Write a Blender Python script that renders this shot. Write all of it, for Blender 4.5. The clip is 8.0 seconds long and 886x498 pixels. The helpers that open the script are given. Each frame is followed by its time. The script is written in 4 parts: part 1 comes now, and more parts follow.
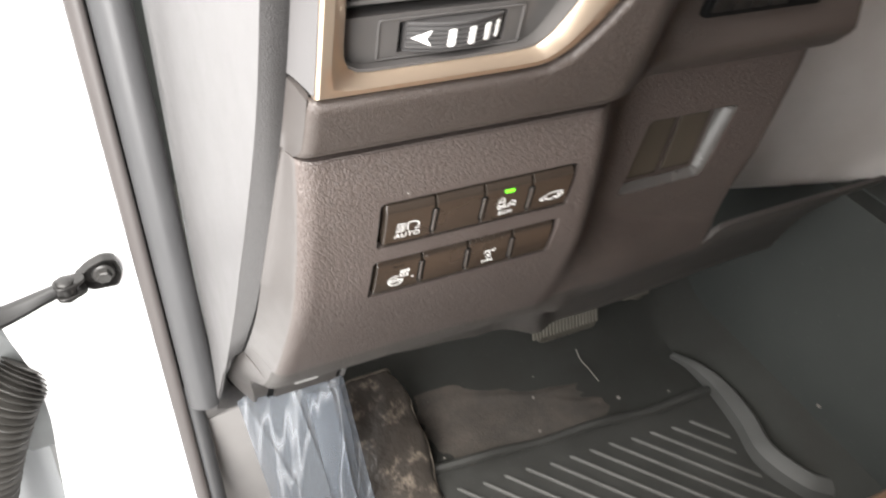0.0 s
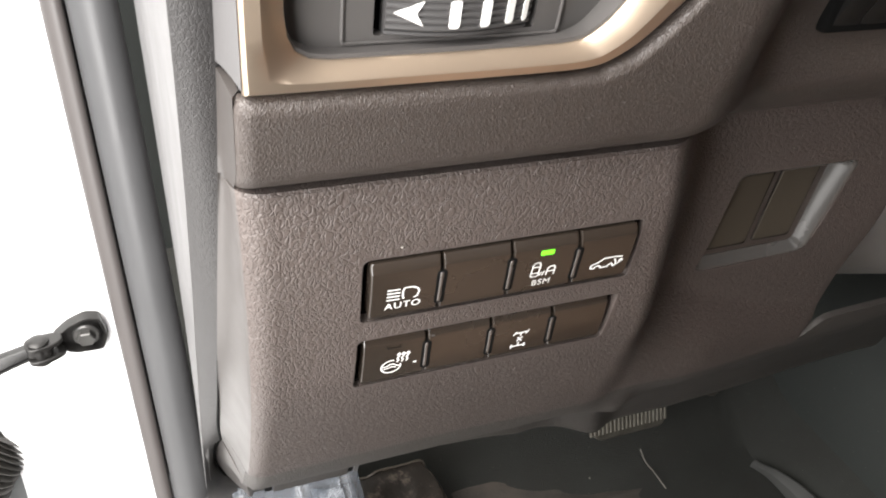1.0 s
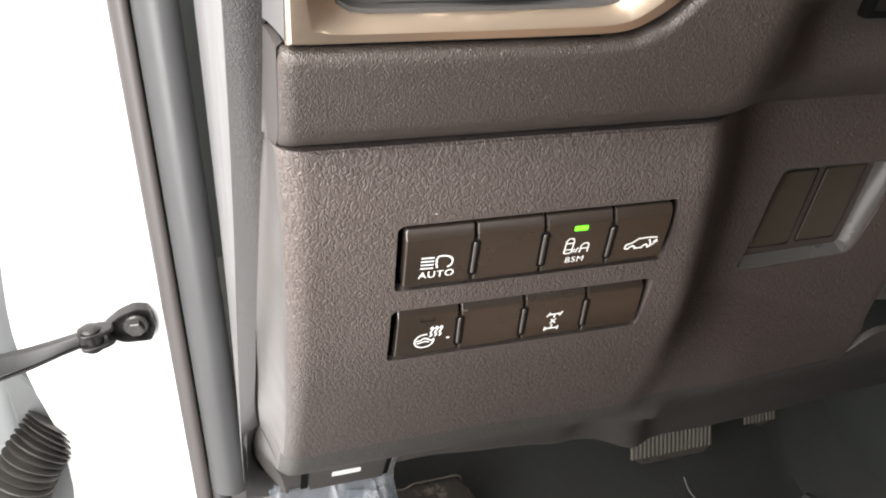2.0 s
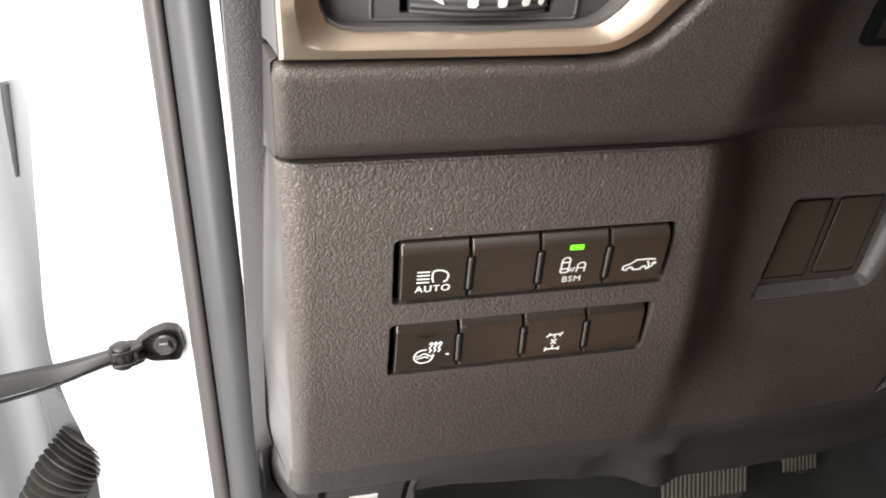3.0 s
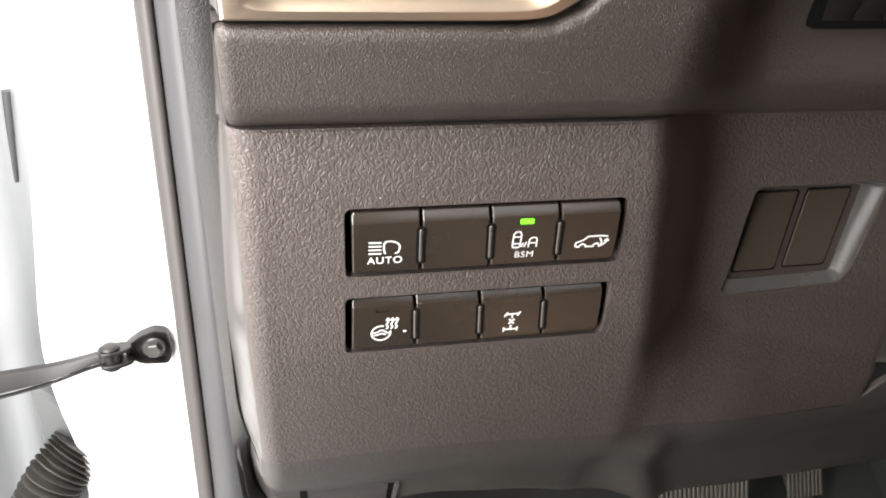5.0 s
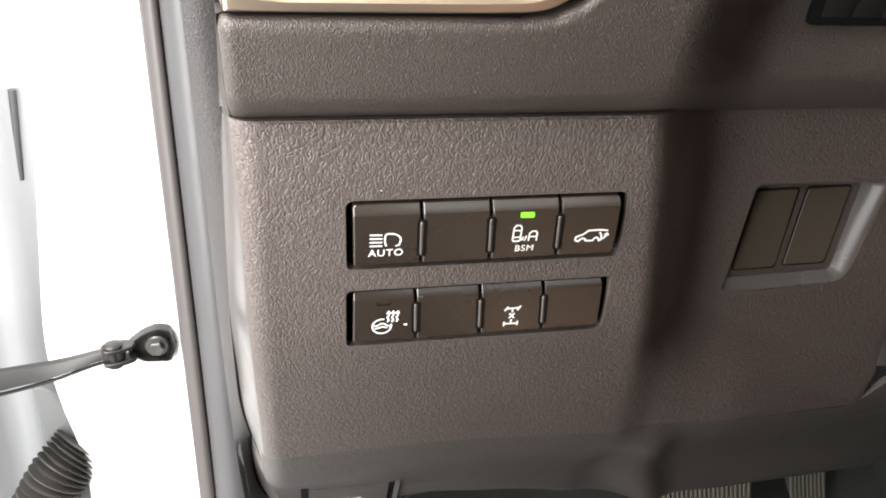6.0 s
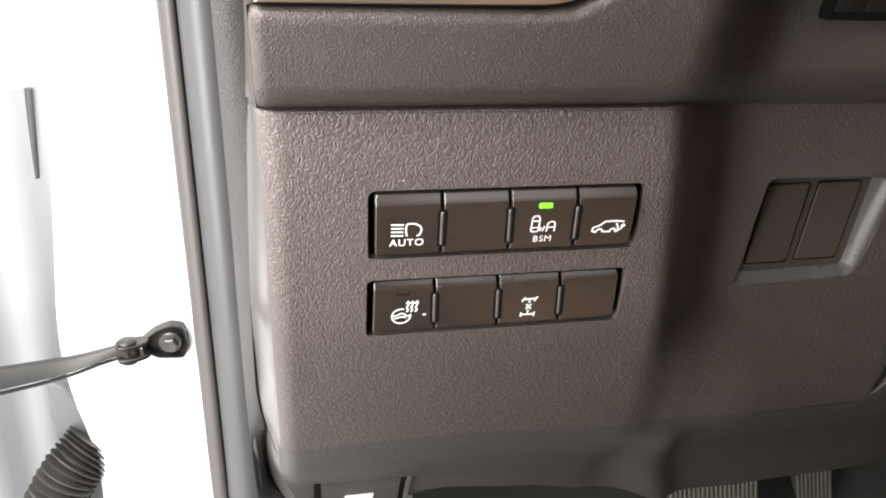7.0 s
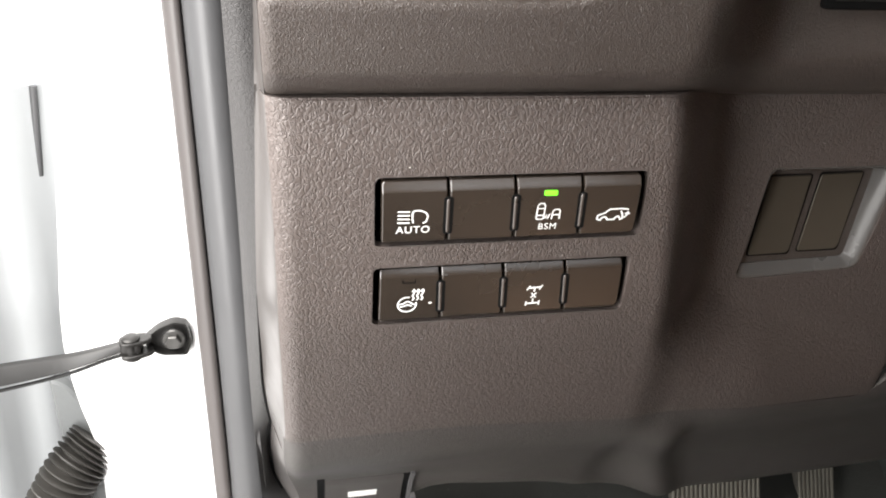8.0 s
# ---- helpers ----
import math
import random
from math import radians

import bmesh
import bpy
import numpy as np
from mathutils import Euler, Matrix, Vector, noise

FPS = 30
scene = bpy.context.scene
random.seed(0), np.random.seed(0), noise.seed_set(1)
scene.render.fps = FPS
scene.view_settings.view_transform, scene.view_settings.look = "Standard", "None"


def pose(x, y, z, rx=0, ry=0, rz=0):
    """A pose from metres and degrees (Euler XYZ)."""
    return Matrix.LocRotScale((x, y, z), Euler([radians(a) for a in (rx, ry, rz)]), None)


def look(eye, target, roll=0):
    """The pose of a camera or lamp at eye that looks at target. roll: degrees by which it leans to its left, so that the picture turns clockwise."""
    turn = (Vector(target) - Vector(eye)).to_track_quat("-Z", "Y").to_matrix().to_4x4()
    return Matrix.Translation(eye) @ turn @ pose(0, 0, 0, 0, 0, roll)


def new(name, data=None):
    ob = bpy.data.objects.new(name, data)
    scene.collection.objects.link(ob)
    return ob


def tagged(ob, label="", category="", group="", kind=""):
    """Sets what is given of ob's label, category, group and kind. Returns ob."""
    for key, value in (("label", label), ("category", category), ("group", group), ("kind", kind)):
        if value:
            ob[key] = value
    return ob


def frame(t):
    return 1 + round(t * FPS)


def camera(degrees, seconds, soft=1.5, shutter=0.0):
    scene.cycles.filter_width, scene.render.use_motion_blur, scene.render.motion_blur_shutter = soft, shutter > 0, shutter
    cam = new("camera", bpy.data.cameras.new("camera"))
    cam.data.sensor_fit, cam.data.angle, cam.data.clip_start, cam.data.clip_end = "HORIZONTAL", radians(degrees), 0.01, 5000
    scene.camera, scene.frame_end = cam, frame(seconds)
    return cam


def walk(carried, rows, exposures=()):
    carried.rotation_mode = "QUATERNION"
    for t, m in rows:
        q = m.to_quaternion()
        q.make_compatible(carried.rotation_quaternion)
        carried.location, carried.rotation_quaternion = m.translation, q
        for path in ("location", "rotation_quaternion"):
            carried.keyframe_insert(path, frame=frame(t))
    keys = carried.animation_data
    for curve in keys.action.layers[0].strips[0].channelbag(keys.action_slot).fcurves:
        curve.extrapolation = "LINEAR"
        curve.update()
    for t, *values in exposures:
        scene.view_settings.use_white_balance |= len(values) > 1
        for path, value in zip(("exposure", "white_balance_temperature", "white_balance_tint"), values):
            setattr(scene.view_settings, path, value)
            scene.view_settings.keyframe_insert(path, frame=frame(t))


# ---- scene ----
cam = camera(60.9, 8.0, soft=1.9, shutter=0.5)
METRES, EYE, PITCH, LEAN, TURN = 0.22, 1.1, 0.0, 0.0, -30.6
ROWS = [
    (0.0, 0.0, 0.0, 0.0, 4.55, -40.79, -5.29),
    (0.5, 0.0016, 0.1892, -0.1582, 8.15, -37.7, -4.81),
    (1.0, 0.0859, 0.3348, -0.2638, 10.28, -35.57, -4.28),
    (1.5, 0.1023, 0.302, -0.3105, 12.04, -34.46, -3.93),
    (3.0, 0.2147, 0.2442, -0.3426, 17.84, -30.3, -2.72),
    (3.5, 0.294, 0.2427, -0.3696, 18.7, -28.99, -2.53),
    (4.0, 0.3078, 0.2248, -0.4191, 19.09, -28.15, -2.44),
    (4.5, 0.3333, 0.2195, -0.4147, 19.21, -27.7, -2.33),
    (6.0, 0.356, 0.1943, -0.4349, 19.69, -26.87, -2.43),
    (6.5, 0.3549, 0.1865, -0.4406, 19.84, -26.67, -2.44),
    (7.0, 0.3389, 0.1556, -0.4501, 19.84, -26.44, -2.41),
    (7.5, 0.3385, 0.1352, -0.4609, 19.77, -26.16, -2.33),
    (8.0, 0.3364, 0.1318, -0.476, 19.74, -25.94, -2.35),
]
SKY, SUN = 0.15, 2.6
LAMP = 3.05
EXPOSURES = [(0.0, 1.5), (0.5, 1.33), (1.0, 1.32), (2.0, 1.25), (3.0, 1.08), (3.5, 1.2), (4.5, 1.43), (6.5, 1.43), (8.0, 1.45)]
walk(cam, [(t, pose(0, 0, EYE, PITCH, LEAN, TURN) @ pose(METRES * x, METRES * y, METRES * z, 90 + pitch, roll, yaw)) for t, x, y, z, yaw, pitch, roll in ROWS], EXPOSURES)

# ---- world and lights ----
world = bpy.data.worlds.new("overcast_sky")
scene.world = world
world.use_nodes = True
wn = world.node_tree.nodes
sky = wn.new("ShaderNodeTexSky")
sky.sky_type, sky.sun_disc = "NISHITA", False
sky.sun_elevation, sky.sun_rotation = radians(48), radians(250)
wn["Background"].inputs["Strength"].default_value = SKY
haze = wn.new("ShaderNodeMixRGB")
haze.inputs["Fac"].default_value = 0.88
haze.inputs["Color2"].default_value = (9.0, 8.9, 8.9, 1)
world.node_tree.links.new(sky.outputs["Color"], haze.inputs["Color1"])
world.node_tree.links.new(haze.outputs["Color"], wn["Background"].inputs["Color"])
sun = new("sun", bpy.data.lights.new("sun", "SUN"))
sun.data.energy, sun.data.angle, sun.data.color = SUN, radians(40), (1.0, 0.96, 0.9)
sun.matrix_world = look((-1.0, -0.22, 2.75), (0.1, 0.25, 0.8))

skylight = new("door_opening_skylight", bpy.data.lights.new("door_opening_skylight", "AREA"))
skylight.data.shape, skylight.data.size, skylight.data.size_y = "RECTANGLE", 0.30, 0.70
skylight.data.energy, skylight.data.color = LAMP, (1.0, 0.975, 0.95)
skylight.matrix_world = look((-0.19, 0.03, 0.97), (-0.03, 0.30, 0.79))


# ---- materials ----
class Mat:
    """A node material round one Principled shader."""

    def __init__(self, name, base, rough=0.5, metal=0.0, spec=0.5):
        self.m = bpy.data.materials.new(name)
        self.m.use_nodes = True
        self.t = self.m.node_tree
        self.b = self.t.nodes["Principled BSDF"]
        self.b.inputs["Base Color"].default_value = (*base[:3], 1)
        self.b.inputs["Roughness"].default_value = rough
        self.b.inputs["Metallic"].default_value = metal
        self.b.inputs["Specular IOR Level"].default_value = spec
        self.base = base
        self.co = self.t.nodes.new("ShaderNodeTexCoord").outputs["Object"]
        self.height = None

    def n(self, kind, **values):
        node = self.t.nodes.new(kind)
        for key, value in values.items():
            node.inputs[key].default_value = value
        return node

    def link(self, a, b):
        self.t.links.new(a, b)

    def mapped(self, scale, turn=(0, 0, 0)):
        mp = self.n("ShaderNodeMapping", Scale=scale, Rotation=turn)
        self.link(self.co, mp.inputs["Vector"])
        return mp.outputs["Vector"]

    def noise(self, scale, detail=3.0, rough=0.55, co=None, distort=0.0):
        nz = self.n("ShaderNodeTexNoise", Scale=scale, Detail=detail, Roughness=rough, Distortion=distort)
        self.link(co or self.co, nz.inputs["Vector"])
        return nz.outputs["Fac"]

    def ramp(self, src, lo, hi, a=0.0, b=1.0, soft=False):
        r = self.n("ShaderNodeMapRange")
        r.interpolation_type = "SMOOTHSTEP" if soft else "LINEAR"
        for key, value in (("From Min", lo), ("From Max", hi), ("To Min", a), ("To Max", b)):
            r.inputs[key].default_value = value
        self.link(src, r.inputs["Value"])
        return r.outputs["Result"]

    def tint(self, fac, colour):
        """Mix the base colour towards another by fac."""
        mx = self.n("ShaderNodeMixRGB", Color2=(*colour[:3], 1))
        sock = self.b.inputs["Base Color"]
        if sock.is_linked:
            self.link(sock.links[0].from_socket, mx.inputs["Color1"])
        else:
            mx.inputs["Color1"].default_value = sock.default_value
        self.link(fac, mx.inputs["Fac"])
        self.link(mx.outputs["Color"], sock)
        return self

    def rough(self, fac):
        self.link(fac, self.b.inputs["Roughness"])
        return self

    def bump(self, src, distance, strength=1.0):
        bp = self.n("ShaderNodeBump", Distance=distance, Strength=strength)
        self.link(src, bp.inputs["Height"])
        sock = self.b.inputs["Normal"]
        if sock.is_linked:
            self.link(sock.links[0].from_socket, bp.inputs["Normal"])
        self.link(bp.outputs["Normal"], sock)
        return self


def leather_plastic(name, base, cell, depth, rough, aniso=0.6, spec=0.5, narrow=0.16, turn=24):
    """Moulded plastic with a leather grain: uneven pebbles parted by creases, with finer creases on them."""
    m = Mat(name, base, rough, spec=spec)
    warp = m.n("ShaderNodeTexNoise", Scale=1 / (cell * 1.6), Detail=1.5)
    m.link(m.co, warp.inputs["Vector"])
    mix = m.n("ShaderNodeMixRGB")
    mix.blend_type = "ADD"
    mix.inputs["Fac"].default_value = cell * 1.5
    stretch = m.n("ShaderNodeMapping", Scale=(1.0, 1.0, aniso), Rotation=(0, radians(turn), 0))
    m.link(m.co, mix.inputs["Color1"])
    m.link(warp.outputs["Color"], mix.inputs["Color2"])
    m.link(mix.outputs["Color"], stretch.inputs["Vector"])

    def creases(scale, width, seed):
        """Grooves along the middle line of a noise: a net of meandering lines."""
        shift = m.n("ShaderNodeMapping", Location=(seed, seed * 0.7, -seed))
        m.link(stretch.outputs["Vector"], shift.inputs["Vector"])
        line = m.n("ShaderNodeMath")
        line.operation = "SUBTRACT"
        line.inputs[1].default_value = 0.5
        m.link(m.noise(scale, 1.0, 0.4, co=shift.outputs["Vector"]), line.inputs[0])
        depth_at = m.n("ShaderNodeMath")
        depth_at.operation = "ABSOLUTE"
        m.link(line.outputs[0], depth_at.inputs[0])
        return m.ramp(depth_at.outputs[0], 0.0, width, soft=True)

    def times(a, b):
        node = m.n("ShaderNodeMath")
        node.operation = "MULTIPLY"
        m.link(a, node.inputs[0])
        m.link(b, node.inputs[1])
        return node.outputs[0]

    patch = m.noise(1 / (cell * 7), 2.0)
    net = m.n("ShaderNodeTexVoronoi", Scale=1 / cell, Randomness=1.0)
    net.feature = "DISTANCE_TO_EDGE"
    m.link(stretch.outputs["Vector"], net.inputs["Vector"])
    coarse = times(m.ramp(net.outputs["Distance"], 0.0, narrow, soft=True), creases(0.5 / cell, narrow * 0.22, 1.7))
    small = times(creases(1.1 / cell, narrow * 0.3, 3.1), m.ramp(patch, 0.3, 0.7, 0.6, 1.0))
    fine = m.noise(1 / (cell * 0.25), 2.0)
    m.bump(coarse, depth).bump(small, depth * 0.55).bump(fine, depth * 0.10)
    smear = m.noise(14, 4.0, 0.6)
    m.tint(m.ramp(smear, 0.35, 0.75, 0.0, 0.2), tuple(c * 1.4 for c in base[:3]))
    m.rough(m.ramp(smear, 0.3, 0.7, rough - 0.04, rough + 0.05))
    return m


def plain(name, base, rough=0.5, metal=0.0, spec=0.5, grain=0.0, scale=900, vary=0.2):
    m = Mat(name, base, rough, metal, spec)
    blot = m.noise(22, 4.0, 0.6)
    m.tint(m.ramp(blot, 0.3, 0.75, 0.0, vary), tuple(min(1, c * 1.5 + 0.004) for c in base[:3]))
    m.rough(m.ramp(blot, 0.3, 0.7, max(0.05, rough - 0.05), rough + 0.07))
    if grain:
        m.bump(m.noise(scale, 3.0), grain)
    return m


TRIM = (0.0690, 0.0549, 0.0492)
grain_panel = leather_plastic("grained_dash_plastic", TRIM, 0.0018, 0.00018, 0.43, aniso=0.55, spec=0.55, narrow=0.16, turn=30)
grain_fine = leather_plastic("fine_grained_dash_plastic", (0.050, 0.0400, 0.0350), 0.0008, 0.00010, 0.36, aniso=0.45, spec=0.55, narrow=0.22, turn=8)
grain_strip = leather_plastic("grained_end_trim", (0.034, 0.0322, 0.0318), 0.0012, 0.00008, 0.50)
# panel plastic again, with the under-turned band's shade put into a darker colour
band_plastic = leather_plastic("shaded_lower_dash_plastic", (0.053, 0.0478, 0.0440), 0.0013, 0.00009, 0.47, spec=0.45)
smooth_trim = plain("smooth_dash_edge_plastic", (0.058, 0.052, 0.049), 0.33, spec=0.75, grain=0.00001, scale=1200, vary=0.08)
cap_plastic = plain("grey_side_trim_plastic", (0.085, 0.082, 0.082), 0.5, grain=0.00004)
button_plastic = plain("black_brown_button_plastic", (0.027, 0.0206, 0.0160), 0.23, spec=1.0, grain=0.000008, scale=4000, vary=0.04)
plug_plastic = plain("brown_black_plug_plastic", (0.052, 0.043, 0.032), 0.55, spec=0.3, grain=0.00002, scale=3000, vary=0.15)
peg_plastic = plain("satin_peg_plastic", (0.055, 0.046, 0.040), 0.22, spec=0.8, vary=0.0)
rocker_black = plain("black_rocker_plastic", (0.010, 0.0095, 0.009), 0.45, spec=0.4, vary=0.05)
dark_gap = plain("black_recess_plastic", (0.004, 0.004, 0.004), 0.8, spec=0.1, vary=0.0)
vent_plastic = plain("satin_vent_plastic", (0.068, 0.064, 0.062), 0.42, grain=0.00003, scale=2500)
wheel_plastic = plain("thumbwheel_plastic", (0.052, 0.050, 0.050), 0.45)
rubber = plain("weatherstrip_rubber", (0.047, 0.047, 0.0485), 0.42, grain=0.00002, scale=1500)
rubber_brown = plain("weatherstrip_lip_rubber", (0.052, 0.046, 0.044), 0.48, grain=0.00002)
boot_rubber = plain("corrugated_boot_rubber", (0.030, 0.028, 0.025), 0.55, grain=0.0001, scale=400, vary=0.5)
white_paint = plain("white_body_paint", (0.82, 0.82, 0.82), 0.25, vary=0.02)
# white door shell; the shade on it is put into this grey
door_paint = plain("shaded_white_door_paint", (0.30, 0.31, 0.315), 0.5, vary=0.05)
steel = plain("black_steel", (0.021, 0.020, 0.019), 0.36, 0.45, grain=0.00015, scale=250, vary=0.6)
bright_steel = plain("zinc_plated_steel", (0.075, 0.073, 0.070), 0.34, 0.6, vary=0.6)
mark_white = Mat("white_print", (0.8, 0.8, 0.78), 0.6)
led = Mat("green_indicator", (0.1, 0.5, 0.02), 0.4)
led.b.inputs["Emission Color"].default_value = (0.16, 1.0, 0.02, 1)
led.b.inputs["Emission Strength"].default_value = 0.75
bronze = Mat("satin_champagne_trim", (0.70, 0.56, 0.43), 0.30, 0.9)
carpet = Mat("dark_carpet", (0.038, 0.039, 0.0355), 0.95, spec=0.2)
carpet.tint(carpet.ramp(carpet.noise(420, 2.0, 0.6), 0.70, 0.76), (0.12, 0.11, 0.10))
carpet.bump(carpet.noise(900, 3.0), 0.0015).tint(carpet.ramp(carpet.noise(16, 4.0), 0.4, 0.75, 0, 0.5), (0.028, 0.026, 0.023))
mat_rubber = plain("ribbed_mat_rubber", (0.029, 0.029, 0.0265), 0.55, grain=0.0003, scale=300, vary=0.7)
mat_rubber.tint(mat_rubber.ramp(mat_rubber.noise(380, 2.0, 0.6), 0.70, 0.76), (0.10, 0.095, 0.085))
rib_rubber = plain("mat_rib_rubber", (0.075, 0.074, 0.069), 0.5, grain=0.0002, scale=300, vary=0.5)
console_grey = plain("grey_console_side", (0.60, 0.57, 0.545), 0.6, grain=0.0001, scale=700)
console_dark = plain("dark_tunnel_trim", (0.030, 0.033, 0.0305), 0.75, spec=0.3, grain=0.0003, scale=400, vary=0.4)
console_dark.tint(console_dark.ramp(console_dark.noise(300, 2.0, 0.6), 0.71, 0.77), (0.09, 0.088, 0.08))
seat_leather = leather_plastic("tan_seat_leather", (0.21, 0.125, 0.075), 0.0022, 0.0002, 0.45)
pedal_metal = Mat("worn_pedal_metal", (0.095, 0.088, 0.073), 0.5, 0.3)
pedal_metal.bump(pedal_metal.noise(350, 4.0), 0.0008).tint(pedal_metal.ramp(pedal_metal.noise(130, 4.0), 0.40, 0.75), (0.06, 0.053, 0.044))
ledge_grey = plain("grey_ledge_plastic", (0.13, 0.125, 0.122), 0.5, grain=0.00004)
kick_pale = plain("pale_kick_plastic", (0.30, 0.288, 0.28), 0.5)
board = plain("scuffed_toe_pad", (0.050, 0.045, 0.040), 0.85, spec=0.25, grain=0.0009, scale=420, vary=0.6)
board.tint(board.ramp(board.noise(15, 6.0, 0.7), 0.42, 0.72, 0, 0.75), (0.105, 0.088, 0.074))
board.tint(board.ramp(board.noise(260, 2.0, 0.6), 0.68, 0.76, 0, 0.6), (0.16, 0.145, 0.13))
bevel_plastic = plain("smooth_pocket_plastic", (0.066, 0.063, 0.060), 0.22, spec=0.9, grain=0.00002, scale=2500)
dusty = Mat("dusty_plastic_cover", (0.05, 0.043, 0.037), 0.42)
speck = dusty.noise(38, 7.0, 0.75)
dusty.tint(dusty.ramp(speck, 0.53, 0.68), (0.27, 0.225, 0.18)).bump(dusty.noise(25, 4.0), 0.006)
film = Mat("clear_protective_film", (0.17, 0.192, 0.222), 0.22)
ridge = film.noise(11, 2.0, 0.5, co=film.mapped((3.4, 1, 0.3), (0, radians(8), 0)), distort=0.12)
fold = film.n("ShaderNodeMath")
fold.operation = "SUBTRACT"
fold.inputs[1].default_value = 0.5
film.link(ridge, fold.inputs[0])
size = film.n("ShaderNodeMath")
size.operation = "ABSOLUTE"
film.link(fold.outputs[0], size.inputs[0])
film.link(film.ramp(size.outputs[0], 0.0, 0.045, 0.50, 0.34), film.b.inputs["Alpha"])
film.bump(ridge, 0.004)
# pale tint along the folds puts the film's glints into its colour
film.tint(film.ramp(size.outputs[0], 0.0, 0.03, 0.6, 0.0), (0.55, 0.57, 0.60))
# tan chosen for unseen walls, to bounce warm light onto the dash
bounce_trim = plain("tan_bounce_trim", (0.26, 0.145, 0.085), 0.6, grain=0.0002, scale=500)
headliner = plain("pale_headliner", (0.52, 0.50, 0.48), 0.9)
ground_mat = Mat("pale_concrete", (0.60, 0.595, 0.585), 0.9)
ground_mat.tint(ground_mat.ramp(ground_mat.noise(3, 6.0), 0.3, 0.7, 0, 0.6), (0.50, 0.495, 0.49)).bump(ground_mat.noise(120, 5.0), 0.003)


# ---- mesh helpers ----
def clamp(v, a, b):
    return max(a, min(b, v))


def smooth(a, b, v):
    s = clamp((v - a) / (b - a), 0, 1)
    return s * s * (3 - 2 * s)


def curve(points):
    """A smooth function through (input, output) points, inputs rising."""
    ks = [p[0] for p in points]
    vs = [p[1] for p in points]
    n = len(ks)
    d = [(vs[i + 1] - vs[i]) / (ks[i + 1] - ks[i]) for i in range(n - 1)]
    m = [d[0]] + [(d[i - 1] + d[i]) / 2 if d[i - 1] * d[i] > 0 else 0 for i in range(1, n - 1)] + [d[-1]]

    def f(k):
        if k <= ks[0]:
            return vs[0] + m[0] * (k - ks[0])
        if k >= ks[-1]:
            return vs[-1] + m[-1] * (k - ks[-1])
        i = next(j for j in range(n - 1) if k <= ks[j + 1])
        h = ks[i + 1] - ks[i]
        s = (k - ks[i]) / h
        return (vs[i] * (1 + 2 * s) * (1 - s) ** 2 + m[i] * h * s * (1 - s) ** 2
                + vs[i + 1] * s * s * (3 - 2 * s) + m[i + 1] * h * s * s * (s - 1))
    return f


def to_ob(name, bm, material, parent=None, label="", angle=38):
    bmesh.ops.recalc_face_normals(bm, faces=bm.faces[:])
    me = bpy.data.meshes.new(name)
    bm.to_mesh(me)
    bm.free()
    me.materials.append(material.m)
    me.shade_smooth()
    me.set_sharp_from_angle(angle=radians(angle))
    ob = new(name, me)
    if parent:
        ob.parent = parent
    if label:
        tagged(ob, label)
    return ob


def part(name, bm, material, parent, label="", angle=38):
    return to_ob(name, bm, material, parent, label, angle)


def empty(name, label, category, group="", kind=""):
    return tagged(new(name), label, category, group, kind)


def slab(us, vs, front, back, bm=None):
    """A closed sheet between two surfaces, each a function of (u, v)."""
    bm = bm or bmesh.new()
    g = [[[bm.verts.new(f(u, v)) for v in vs] for u in us] for f in (front, back)]
    nu, nv = len(us), len(vs)
    for i in range(nu - 1):
        for j in range(nv - 1):
            a = g[0]
            bm.faces.new((a[i][j], a[i + 1][j], a[i + 1][j + 1], a[i][j + 1]))
            a = g[1]
            bm.faces.new((a[i][j], a[i][j + 1], a[i + 1][j + 1], a[i + 1][j]))
    for i in range(nu - 1):
        for j in (0, nv - 1):
            bm.faces.new((g[0][i][j], g[0][i + 1][j], g[1][i + 1][j], g[1][i][j]))
    for j in range(nv - 1):
        for i in (0, nu - 1):
            bm.faces.new((g[0][i][j], g[0][i][j + 1], g[1][i][j + 1], g[1][i][j]))
    return bm


def span(a, b, n):
    return [a + (b - a) * i / n for i in range(n + 1)]


def loft(loops, bm=None, closed=True, caps=True):
    """Skin from loop to loop, each a list of points."""
    bm = bm or bmesh.new()
    rings = [[bm.verts.new(p) for p in lp] for lp in loops]
    n = len(rings[0])
    for a, b in zip(rings, rings[1:]):
        for i in range(n if closed else n - 1):
            k = (i + 1) % n
            bm.faces.new((a[i], a[k], b[k], b[i]))
    if caps and closed:
        bm.faces.new(rings[0][::-1])
        bm.faces.new(rings[-1])
    return bm


def ring_of(centre, along, radius, n=16, flat=1.0, turn=0.0):
    z = Vector(along).normalized()
    x = z.orthogonal().normalized() if abs(z.z) > 0.95 else z.cross(Vector((0, 0, 1))).normalized()
    y = z.cross(x)
    return [Vector(centre) + x * radius * math.cos(a + turn) + y * radius * flat * math.sin(a + turn)
            for a in (2 * math.pi * i / n for i in range(n))]


def tube(points, radius, n=16, flat=1.0, bm=None, radii=None):
    pts = [Vector(p) for p in points]
    loops = []
    for i, p in enumerate(pts):
        d = pts[min(i + 1, len(pts) - 1)] - pts[max(i - 1, 0)]
        loops.append(ring_of(p, d, radii[i] if radii else radius, n, flat))
    return loft(loops, bm)


